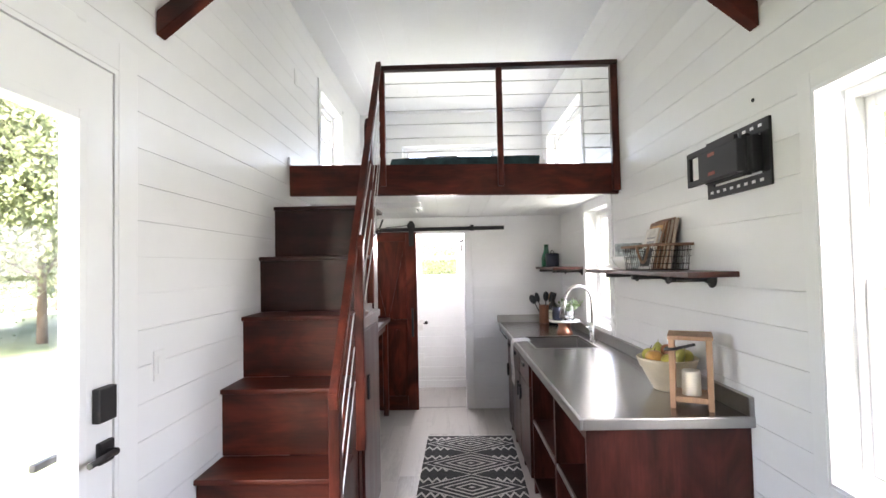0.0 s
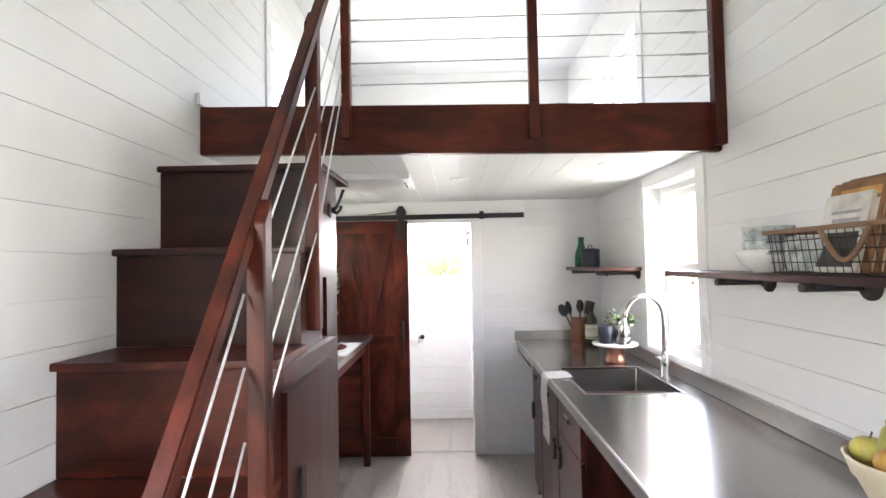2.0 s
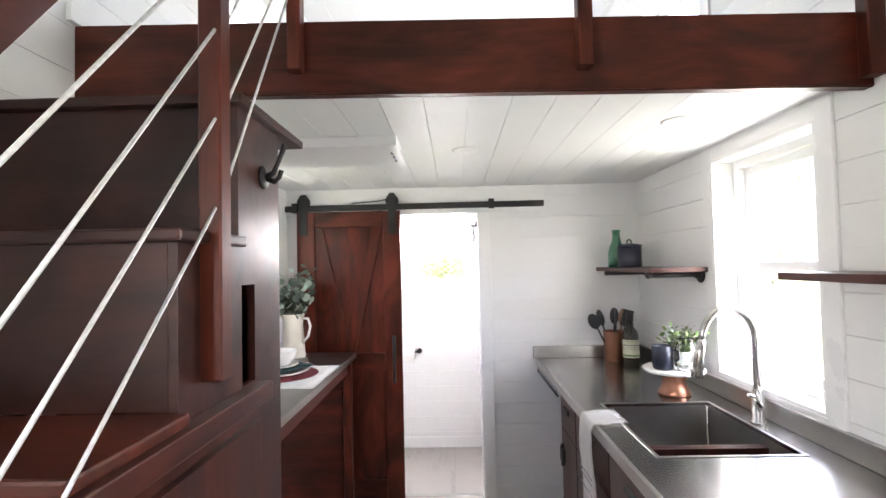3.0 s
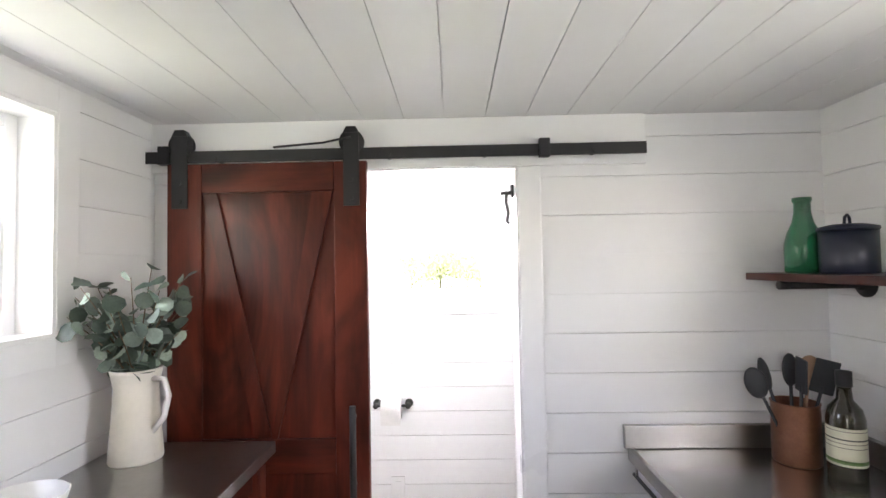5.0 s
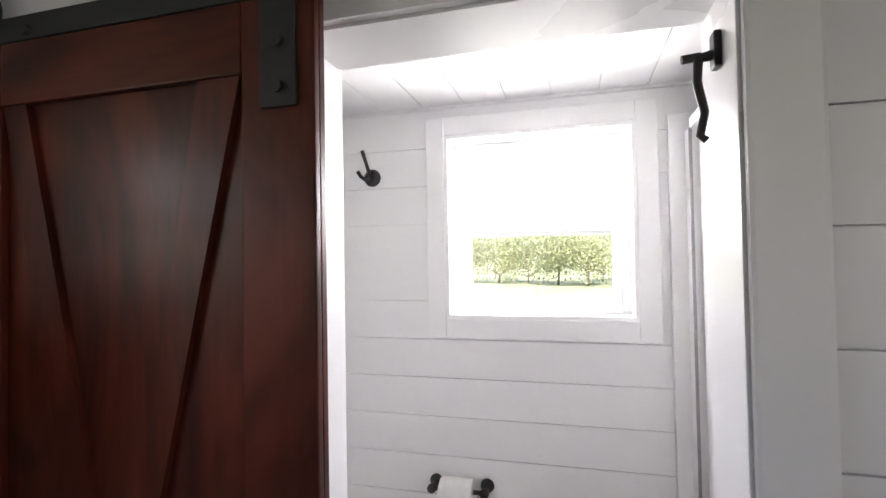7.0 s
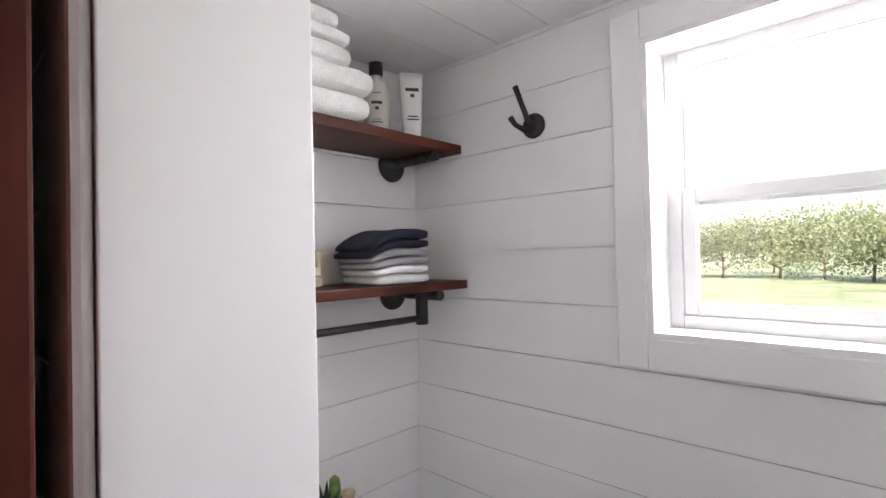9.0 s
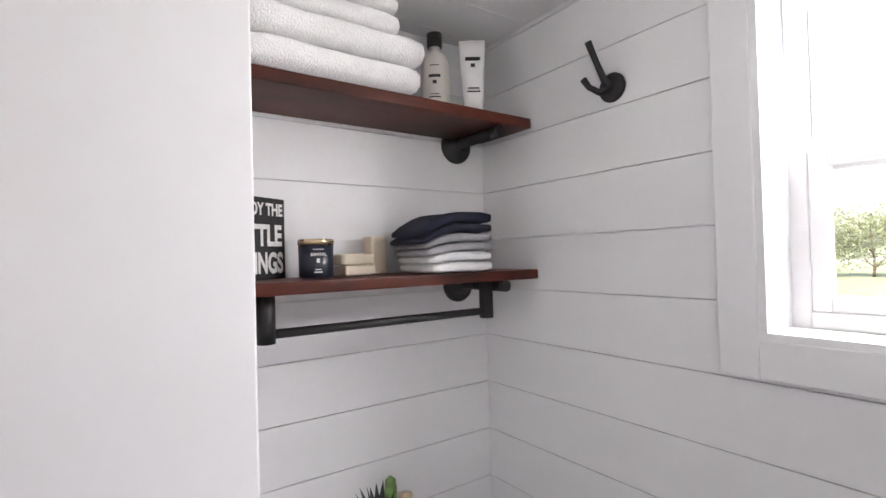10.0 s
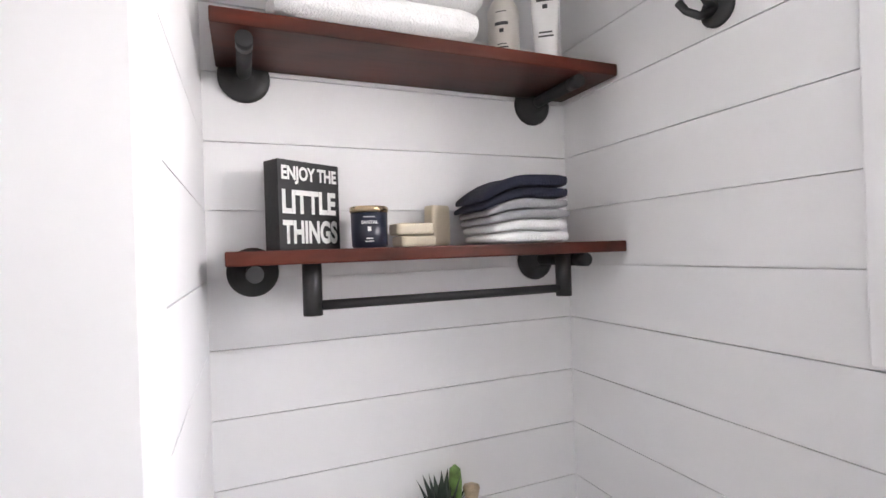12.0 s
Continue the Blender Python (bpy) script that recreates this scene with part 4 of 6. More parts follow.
BX, BY = 1.02, 3.24
bowl = thing("fruit_bowl", "cream stoneware bowl full of apples and pears", "bowl", (BX, BY, CZ))
prof = [(0.062, CZ + 0.0005), (0.068, CZ + 0.004), (0.070, CZ + 0.010), (0.098, CZ + 0.062), (0.120, CZ + 0.108), (0.127, CZ + 0.112), (0.139, CZ + 0.148), (0.142, CZ + 0.154), (0.137, CZ + 0.158), (0.131, CZ + 0.150), (0.102, CZ + 0.08), (0.06, CZ + 0.03), (0.001, CZ + 0.026)]
under(bowl, [part("bowl", lathe(bmesh.new(), BX, BY, prof, 40), CREAM)])
rr = random.Random(8)
for x, y, z, r, mat, nm in ((-0.07, -0.02, 0.165, 0.043, APPLE_GOLD, "apple"), (-0.05, 0.075, 0.16, 0.042, APPLE, "apple"), (0.04, 0.07, 0.17, 0.044, APPLE_RED, "apple"), (0.01, 0.0, 0.19, 0.043, APPLE_RED, "apple"),
                            (-0.02, -0.075, 0.16, 0.04, APPLE, "apple"), (0.07, -0.03, 0.168, 0.042, APPLE, "apple"), (0.085, 0.03, 0.165, 0.038, APPLE_GOLD, "apple")):
    fr = thing(nm, "red apple in the fruit bowl" if mat is APPLE_RED else "golden yellow apple in the fruit bowl" if mat is APPLE_GOLD else "yellow-green apple in the fruit bowl", "apple", (BX + x, BY + y, CZ + z - 0.008 - r), "fruit in the bowl")
    under(fr, [part("flesh", ball(bmesh.new(), BX + x, BY + y, CZ + z - 0.008, r, 0.9), mat),
               part("stalk", tube(bmesh.new(), [(BX + x, BY + y, CZ + z - 0.008 + r * 0.74), (BX + x + 0.006, BY + y, CZ + z - 0.014 + r * 1.3)], 0.0022, 6), STEM)])
for x, y, z, tilt in ((0.015, -0.075, 0.19, 35), (-0.03, 0.03, 0.2, -40)):
    bm = lathe(bmesh.new(), 0, 0, [(0.001, -0.04), (0.026, -0.033), (0.037, -0.012), (0.034, 0.008), (0.022, 0.03), (0.014, 0.048), (0.007, 0.056), (0.001, 0.057)], 16)
    tube(bm, [(0, 0, 0.055), (0.003, 0, 0.075)], 0.0022, 6)
    bmesh.ops.transform(bm, matrix=pose(BX + x, BY + y, CZ + z - 0.026, tilt, 20, 0), verts=bm.verts)
    part("pear", bm, PEAR, None, "green pear lying in the fruit bowl", category="pear", group="fruit in the bowl")

lan = thing("candle_lantern", "open pale wood lantern frame with an iron handle", "lantern", (1.003, 2.968, CZ))
M = pose(1.003, 2.968, CZ, 0, 0, -26)
bits = []
hw, hd, t2, hh = 0.083, 0.086, 0.011, 0.308
for sx in (-1, 1):
    for sy in (-1, 1):
        bm = bx(sx * (hw - t2) - t2, sx * (hw - t2) + t2, sy * (hd - t2) - t2, sy * (hd - t2) + t2, 0.0005, hh - 0.018, 0.002)
        bmesh.ops.transform(bm, matrix=M, verts=bm.verts)
        bits.append(part("upright", bm, PALE_OAK))
bm = bx(-hw - 0.004, hw + 0.004, -hd - 0.004, hd + 0.004, hh - 0.0178, hh, 0.003)
bmesh.ops.transform(bm, matrix=M, verts=bm.verts)
bits.append(part("top_board", bm, PALE_OAK))
bm = bmesh.new()
for sy in (-1, 1):
    box(bm, -hw + 0.0225, hw - 0.0225, sy * (hd - t2) - t2 + 0.002, sy * (hd - t2) + t2 - 0.002, 0.03, 0.052, 0.001)
box(bm, -hw + 0.012, hw - 0.012, -hd + 0.022, hd - 0.022, 0.034, 0.046)
bmesh.ops.transform(bm, matrix=M, verts=bm.verts)
bits.append(part("floor_board", bm, PALE_OAK))
bm = tube(bmesh.new(), [(-hw - 0.006, -0.02, hh - 0.062), (-hw - 0.012, -hd - 0.01, hh - 0.058), (-hw + 0.02, -hd - 0.045, hh - 0.050), (0.0, -hd - 0.07, hh - 0.028), (0.018, -hd - 0.074, hh - 0.022)], 0.006, 8)
bmesh.ops.transform(bm, matrix=M, verts=bm.verts)
bits.append(part("handle", bm, BLACK, None, "dark iron handle"))
under(lan, bits)
bm = lathe(bmesh.new(), 1.003, 2.968, [(0.037, CZ + 0.0465), (0.038, CZ + 0.05), (0.0375, CZ + 0.145), (0.034, CZ + 0.152), (0.02, CZ + 0.148), (0.001, CZ + 0.147)], 24)
tube(bm, [(1.003, 2.968, CZ + 0.146), (1.004, 2.968, CZ + 0.158)], 0.0015, 6)
part("pillar_candle", bm, WAX, None, "ivory pillar candle standing in the wooden lantern", category="candle")

# tea towel over the front edge
bm = bmesh.new()
cols, path = 9, []
for k in range(5):
    path.append((0.60 - 0.032 * k, CZ + 0.006))
path += [(CX - 0.010, CZ + 0.004), (CX - 0.018, CZ - 0.02)] + [(CX - 0.020 - 0.004 * math.sin(k), CZ - 0.05 - 0.04 * k) for k in range(8)]
grid = []
for j, (x, z) in enumerate(path):
    row = []
    for i in range(cols):
        y = 4.715 + 0.185 * i / (cols - 1) + (0.02 if j < 3 else 0) - 0.05 * max(0, j - 6) / 8 * (1 - i / (cols - 1) * 0.2)
        wave = 0.004 * math.sin(i * 1.7 + j * 0.35) if j > 5 else 0.001 * math.sin(i + j)
        row.append(bm.verts.new((x - abs(wave) * (1 if j > 5 else 0), y, z + (abs(wave) if j <= 5 else 0))))
    grid.append(row)
for a, b in zip(grid, grid[1:]):
    for i in range(cols - 1):
        bm.faces.new((a[i], a[i + 1], b[i + 1], b[i])).smooth = True
ret = bmesh.ops.solidify(bm, geom=list(bm.faces), thickness=-0.003)
cloth = part("tea_towel", bm, LINEN, None, "white tea towel draped over the worktop edge", category="towel")
st = bmesh.new()
for z in (0.72, 0.70, 0.66):
    box(st, CX - 0.0315, CX - 0.0300, 4.70, 4.86, z, z + 0.006)
part("stripe", st, GREY_CLOTH, cloth, "thin grey woven stripes")

rod = thing("towel_rail", "slim black towel rail hung under the worktop lip", "rail", (0.476, 5.75, 0.83))
under(rod, [part("bar", tube(bmesh.new(), [(0.476, 5.44, 0.838), (0.476, 6.055, 0.838)], 0.006, 10), BLACK)]
      + [part("hanger", tube(bmesh.new(), [(0.476, y, 0.838), (0.476, y, CZ - 0.0425)], 0.005, 8), CHROME) for y in (5.47, 6.03)])

stand = thing("cake_stand", "white marble cake stand on a copper foot", "cake stand", (0.96, 5.16, CZ))
under(stand, [part("foot", lathe(bmesh.new(), 0.96, 5.16, [(0.07, CZ + 0.0005), (0.072, CZ + 0.01), (0.06, CZ + 0.03), (0.05, CZ + 0.06), (0.056, CZ + 0.09), (0.06, CZ + 0.104)], 28), COPPER, None, "copper foot"),
              part("plate", lathe(bmesh.new(), 0.96, 5.16, [(0.10, CZ + 0.1045), (0.132, CZ + 0.106), (0.136, CZ + 0.112), (0.136, CZ + 0.12), (0.13, CZ + 0.124), (0.001, CZ + 0.122)], 40), CERAMIC)])
ZS = CZ + 0.1245


def cup(name, label, category, x, y, z, r, h, mat, handle=True, side=1):
    c = thing(name, label, category, (x, y, z))
    bits = [part("body", lathe(bmesh.new(), x, y, [(r * 0.8, z), (r * 0.94, z + 0.006), (r, z + h * 0.5), (r, z + h), (r * 0.93, z + h), (r * 0.92, z + h * 0.3), (0.001, z + 0.008)], 26), mat)]
    if handle:
        pts = [(x - side * r * 0.95, y, z + h * 0.8), (x - side * (r + 0.022), y, z + h * 0.75), (x - side * (r + 0.026), y, z + h * 0.4), (x - side * r * 0.95, y, z + h * 0.22)]
        bits.append(part("handle", tube(bmesh.new(), pts, 0.005, 8), mat))
    return under(c, bits)


cup("mug", "tall navy speckled enamel mug on the cake stand", "mug", 0.895, 5.12, ZS, 0.047, 0.108, NAVY, True, -1)
gx, gy = 0.985, 5.085
vase = thing("glass_jug", "clear glass jug with a loop handle on the cake stand", "jug", (gx, gy, ZS))
under(vase, [part("body", lathe(bmesh.new(), gx, gy, [(0.040, ZS), (0.046, ZS + 0.006), (0.049, ZS + 0.05), (0.045, ZS + 0.10), (0.033, ZS + 0.125), (0.033, ZS + 0.140), (0.037, ZS + 0.150), (0.034, ZS + 0.150), (0.030, ZS + 0.138), (0.030, ZS + 0.124), (0.042, ZS + 0.098), (0.046, ZS + 0.05), (0.042, ZS + 0.010), (0.001, ZS + 0.008)], 32), CLEAR_GLASS),
             part("handle", tube(bmesh.new(), [(gx - 0.032, gy, ZS + 0.135), (gx - 0.062, gy - 0.004, ZS + 0.128), (gx - 0.072, gy - 0.005, ZS + 0.09), (gx - 0.066, gy - 0.004, ZS + 0.05), (gx - 0.047, gy, ZS + 0.035)], 0.005, 10), CLEAR_GLASS)])


def foliage(x, y, z, stems, reach, high, size, mats, seed, round_leaf=True, per=9):
    """Stems that arch outward from a neck, with leaves in pairs along them."""
    r = random.Random(seed)
    st, leaves = bmesh.new(), [bmesh.new() for _ in mats]
    for s in range(stems):
        a, lean = r.uniform(0, 6.283), r.uniform(0.25, 1.0)
        top = high * r.uniform(0.55, 1.0) * (1.1 - 0.35 * lean)
        pts = [Vector((x, y, z)) + Vector((math.cos(a) * reach * lean * u ** 1.5, math.sin(a) * reach * lean * u ** 1.5, top * u)) for u in (0, 0.25, 0.5, 0.75, 1.0)]
        tube(st, pts, [0.0028, 0.0025, 0.002, 0.0016, 0.001], 5)
        for k in range(per):
            u = 0.22 + 0.78 * k / (per - 1)
            i = min(int(u * 4), 3)
            p = pts[i].lerp(pts[i + 1], u * 4 - i)
            d = Vector((r.gauss(0, 1), r.gauss(0, 1), r.gauss(0.15, 0.6))).normalized()
            n = d.cross(Vector((r.gauss(0, 1), r.gauss(0, 1), r.gauss(0, 1)))).normalized()
            w = d.cross(n)
            L = size * r.uniform(0.7, 1.25)
            bm = leaves[r.choices(range(len(mats)), [4, 1][:len(mats)])[0]]
            ring = []
            for q in range(8):
                t = 2 * math.pi * q / 8
                wide = (0.46 if round_leaf else 0.26)
                ring.append(bm.verts.new(p + d * (L * 0.55 - L * 0.5 * math.cos(t)) + w * L * wide * math.sin(t) + n * L * 0.07 * math.cos(2 * t)))
            mid = bm.verts.new(p + d * L * 0.55 - n * L * 0.05)
            for q in range(8):
                bm.faces.new((ring[q], ring[(q + 1) % 8], mid)).smooth = True
    return st, leaves


pot = thing("potted_herb", "small bushy green plant in a white pot on the cake stand", "plant", (1.03, 5.20, ZS))
st, lv = foliage(1.025, 5.205, ZS + 0.05, 34, 0.115, 0.145, 0.026, [LEAFY_GREEN, LEAFY_PALE], 5, False, 10)
under(pot, [part("pot", lathe(bmesh.new(), 1.025, 5.205, [(0.03, ZS), (0.04, ZS + 0.06), (0.042, ZS + 0.065), (0.036, ZS + 0.062), (0.001, ZS + 0.052)], 22), CERAMIC),
            part("stems", st, STEM), part("leaves", lv[0], LEAFY_GREEN), part("pale_leaves", lv[1], LEAFY_PALE)])

crock = thing("utensil_crock", "hammered copper crock holding dark cooking utensils", "crock", (0.945, 5.955, CZ))
under(crock, [part("crock", lathe(bmesh.new(), 0.945, 5.955, [(0.062, CZ + 0.0005), (0.066, CZ + 0.006), (0.065, CZ + 0.18), (0.068, CZ + 0.186), (0.062, CZ + 0.186), (0.06, CZ + 0.02), (0.001, CZ + 0.018)], 30), COPPER)])
for k, (dx, dy, tilt, turn, head, mat) in enumerate(((-0.03, 0.0, 27, 190, "spoon", SLATE), (-0.012, 0.02, 16, 170, "ladle", SLATE), (0.012, -0.02, 5, 260, "spatula", SLATE), (0.03, 0.01, 12, 20, "spoon", PALE_OAK), (0.035, -0.015, 14, 340, "spatula", SLATE), (0.005, 0.03, 8, 60, "spoon", SLATE))):
    bm = tube(bmesh.new(), [(0, 0, 0.0), (0, 0, 0.22)], 0.005, 8)
    if head == "spatula":
        box(bm, -0.032, 0.032, -0.003, 0.003, 0.20, 0.305, 0.0025)
    else:
        s = ball(bmesh.new(), 0, 0, 0, 0.03, 1.0, 0.0, 12)
        bmesh.ops.transform(s, matrix=Matrix.Translation((0, 0, 0.255)) @ Matrix.Diagonal((1.15, 0.35, 1.75, 1)), verts=s.verts)
        me = bpy.data.meshes.new("head_tool")
        s.to_mesh(me)
        s.free()
        bm.from_mesh(me)
        bpy.data.meshes.remove(me)
    lean = Matrix.Translation((0.945 + dx * 0.5, 5.955 + dy * 0.5, CZ + 0.022)) @ Matrix.Rotation(radians(tilt), 4, Vector((-math.sin(radians(turn)), math.cos(radians(turn)), 0))) @ pose(0, 0, 0, 0, 0, 40 * k)
    bmesh.ops.transform(bm, matrix=lean, verts=bm.verts)
    part("cooking_utensil", bm, mat, None, "wooden cooking spoon in the copper crock" if mat is PALE_OAK else "dark silicone cooking utensil in the copper crock", category="utensil", group="utensils in the crock")

oil = thing("oil_bottle", "dark olive glass bottle with a cream label", "bottle", (1.0, 5.835, CZ))
ox, oy = 1.005, 5.835
bits = [part("glass", lathe(bmesh.new(), ox, oy, [(0.044, CZ + 0.0005), (0.047, CZ + 0.006), (0.047, CZ + 0.17), (0.04, CZ + 0.20), (0.02, CZ + 0.225), (0.017, CZ + 0.26)], 26), OLIVE),
        part("cap", lathe(bmesh.new(), ox, oy, [(0.019, CZ + 0.2605), (0.02, CZ + 0.265), (0.02, CZ + 0.305), (0.001, CZ + 0.308)], 20), BLACK),
        part("label", lathe(bmesh.new(), ox, oy, [(0.0474, CZ + 0.045), (0.0478, CZ + 0.046), (0.0478, CZ + 0.15), (0.0474, CZ + 0.151)], 26), LABEL, None, "cream paper label with dark lines")]
for z, h in ((0.142, 0.0015), (0.118, 0.0035), (0.108, 0.0015), (0.096, 0.0015), (0.052, 0.010)):
    part("print_line", lathe(bmesh.new(), ox, oy, [(0.0479, CZ + z), (0.0481, CZ + z), (0.0481, CZ + z + h), (0.0479, CZ + z + h)], 26), INK_DARK if h < 0.01 else LEAFY_GREEN, bits[2])
under(oil, bits)

# ---- shelf things ----
Z2 = 1.502
under(thing("green_bottle", "green glass bottle with a flared lip on the corner shelf", "bottle", (0.96, 5.92, Z2)),
      [part("glass", lathe(bmesh.new(), 0.965, 5.915, [(0.047, Z2 + 0.0005), (0.051, Z2 + 0.006), (0.052, Z2 + 0.07), (0.051, Z2 + 0.092), (0.042, Z2 + 0.125), (0.029, Z2 + 0.155), (0.023, Z2 + 0.185), (0.022, Z2 + 0.215), (0.026, Z2 + 0.222), (0.026, Z2 + 0.232), (0.02, Z2 + 0.232), (0.018, Z2 + 0.2), (0.001, Z2 + 0.19)], 28), GREEN_GLASS)])
canister = thing("enamel_canister", "navy enamel canister with a loop-handled lid", "canister", (1.0, 5.79, Z2))
under(canister, [part("body", lathe(bmesh.new(), 1.0, 5.79, [(0.066, Z2 + 0.0005), (0.068, Z2 + 0.004), (0.068, Z2 + 0.12)], 30), NAVY),
                 part("lid", lathe(bmesh.new(), 1.0, 5.79, [(0.068, Z2 + 0.1205), (0.072, Z2 + 0.123), (0.071, Z2 + 0.131), (0.04, Z2 + 0.139), (0.001, Z2 + 0.141)], 30), NAVY),
                 part("loop_handle", tube(bmesh.new(), [(0.98, 5.775, Z2 + 0.138), (0.984, 5.778, Z2 + 0.158), (1.0, 5.79, Z2 + 0.166), (1.016, 5.802, Z2 + 0.158), (1.02, 5.805, Z2 + 0.138)], 0.004, 8), NAVY)])

Z1 = 1.4925
bk = thing("wire_basket", "dark wire basket with wooden rim on the long shelf", "basket", (1.06, 3.53, Z1))
by0, by1, bx0, bx1, bh = 3.21, 3.69, 0.975, 1.150, 0.125
bm = bmesh.new()
for k in range(17):
    y = by0 + 0.02 + (by1 - by0 - 0.04) * k / 16
    for x, fx in ((bx0, 0.015), (bx1, -0.015)):
        tube(bm, [(x + fx, y, Z1 + 0.004), (x, y + 0.002, Z1 + bh)], 0.0013, 5, False)
    tube(bm, [(bx0 + 0.015, y, Z1 + 0.004), (bx1 - 0.015, y, Z1 + 0.004)], 0.0013, 5, False)
for k in range(6):
    x = bx0 + 0.02 + (bx1 - bx0 - 0.04) * k / 5
    for y, fy in ((by0, 0.015), (by1, -0.015)):
        tube(bm, [(x, y + fy, Z1 + 0.004), (x, y, Z1 + bh)], 0.0013, 5, False)
for h in (0.004, 0.035, 0.07, 0.10):
    i = 0.015 * (1 - h / bh)
    tube(bm, [(bx0 + i, by0 + i, Z1 + h), (bx1 - i, by0 + i, Z1 + h), (bx1 - i, by1 - i, Z1 + h), (bx0 + i, by1 - i, Z1 + h), (bx0 + i, by0 + i, Z1 + h)], 0.002, 5)
bits = [part("wire_mesh", bm, WIRE)]
for r in ((bx0 - 0.006, bx0 + 0.006, by0 - 0.006, by1 + 0.006), (bx1 - 0.006, bx1 + 0.006, by0 - 0.006, by1 + 0.006), (bx0 + 0.007, bx1 - 0.007, by0 - 0.006, by0 + 0.006), (bx0 + 0.007, bx1 - 0.007, by1 - 0.006, by1 + 0.006)):
    bits.append(part("rim", bx(*r, Z1 + bh - 0.003, Z1 + bh + 0.011, 0.004), KRAFT, None, "brown wooden rim"))
arc = [(bx0 - 0.01, 3.28 + 0.16 * u, Z1 + bh - 0.085 * math.sin(math.pi * u)) for u in (k / 10 for k in range(11))]
bits.append(part("rope_handle", tube(bmesh.new(), arc, 0.007, 8), KRAFT, None, "drooping brown rope handle"))
under(bk, bits)
rr = random.Random(11)
for k, (x, th, h, w, mat, lean) in enumerate(((1.088, 0.020, 0.268, 0.100, KRAFT, 11), (1.066, 0.018, 0.262, 0.098, KRAFT, 12), (1.046, 0.012, 0.256, 0.096, RUST, 13), (1.031, 0.010, 0.250, 0.094, RUST, 14), (1.012, 0.012, 0.222, 0.078, PALE_COVER, 15))):
    bkk = thing("book", "tan covered book leaning in the wire basket" if mat is KRAFT else "orange covered book leaning in the wire basket" if mat is RUST else "pale paperback leaning in the wire basket", "book", (x, 3.43, Z1 + 0.006), "books in the basket")
    m = pose(x, 3.435 + 0.006 * k, Z1 + 0.007, 0, lean, rr.uniform(-3, 3))
    c = bmesh.new()
    box(c, -th / 2, -th / 2 + 0.002, -w, w, 0, h)
    box(c, th / 2 - 0.002, th / 2, -w, w, 0, h)
    box(c, -th / 2 + 0.002, th / 2 - 0.002, w - 0.002, w, 0, h)
    pg = bx(-th / 2 + 0.0022, th / 2 - 0.0022, -w + 0.003, w - 0.0022, 0.003, h - 0.004)
    for b in (c, pg):
        bmesh.ops.transform(b, matrix=m, verts=b.verts)
    bits = [part("cover", c, mat), part("page_block", pg, PAPER)]
    if mat is not KRAFT:
        for z0, z1, y0, y1, ink in (((0.06, 0.5, -0.8, 0.8, INK_DARK), (0.62, 0.68, -0.7, 0.5, GREY_CLOTH), (0.74, 0.78, -0.7, 0.6, GREY_CLOTH)) if mat is PALE_COVER else ((0.84, 0.94, -0.85, 0.6, APPLE_GOLD), (0.55, 0.8, -0.85, -0.3, PALE_COVER))):
            p = bx(-th / 2 - 0.0008, -th / 2 - 0.0003, w * y0, w * y1, h * z0, h * z1)
            bmesh.ops.transform(p, matrix=m, verts=p.verts)
            bits.append(part("cover_print", p, ink))
    under(bkk, bits)
bw = thing("serving_bowl", "white ceramic bowl on the long shelf", "bowl", (1.045, 3.80, Z1))
under(bw, [part("bowl", lathe(bmesh.new(), 1.045, 3.80, [(0.042, Z1 + 0.0005), (0.046, Z1 + 0.008), (0.070, Z1 + 0.026), (0.088, Z1 + 0.055), (0.093, Z1 + 0.078), (0.090, Z1 + 0.079), (0.084, Z1 + 0.056), (0.066, Z1 + 0.030), (0.001, Z1 + 0.014)], 40), CERAMIC)])
for k in range(2):
    z = Z1 + 0.058 + 0.0495 * k
    part("deep_dish", lathe(bmesh.new(), 1.045, 3.782, [(0.070, z), (0.075, z + 0.004), (0.077, z + 0.045), (0.078, z + 0.049), (0.074, z + 0.049), (0.072, z + 0.008), (0.001, z + 0.006)], 40), SEA_GLASS, None,
         "pale grey-green glazed dish stacked in the white bowl", category="dish", group="stacked dishes")
    cup("tumbler", "pale sea green tumbler standing in the wire basket", "cup", 1.045, 3.63 - 0.09 * k, Z1 + 0.007, 0.040, 0.105, SEA_GLASS, False)

# ---- coat hook on the stair cupboard ----
def coat_hook(label, base, out, side):
    """A round plate with one long and one short prong; out and side are unit directions."""
    h = thing("coat_hook", label, "hook", base)
    p, o, s, up = Vector(base), Vector(out), Vector(side), Vector((0, 0, 1))
    bm = bmesh.new()
    n = lathe(bmesh.new(), 0, 0, [(0.03, 0.0005), (0.03, 0.005), (0.026, 0.008), (0.012, 0.011), (0.001, 0.012)], 28)
    q = o.to_track_quat("Z", "Y").to_matrix().to_4x4()
    bmesh.ops.transform(n, matrix=Matrix.Translation(p) @ q, verts=n.verts)
    bits = [part("plate", n, BLACK)]
    tube(bm, [p + o * 0.008, p + o * 0.03 + up * 0.012, p + o * 0.045 + up * 0.045 + s * 0.005, p + o * 0.06 + up * 0.085 + s * 0.012], [0.009, 0.007, 0.006, 0.007], 10)
    bits.append(part("prong", bm, BLACK))
    bm = bmesh.new()
    tube(bm, [p + o * 0.008, p + o * 0.032 - up * 0.012 + s * 0.01, p + o * 0.045 + s * 0.024, p + o * 0.05 + up * 0.018 + s * 0.034], [0.009, 0.007, 0.006, 0.007], 10)
    bits.append(part("prong", bm, BLACK))
    return under(h, bits)


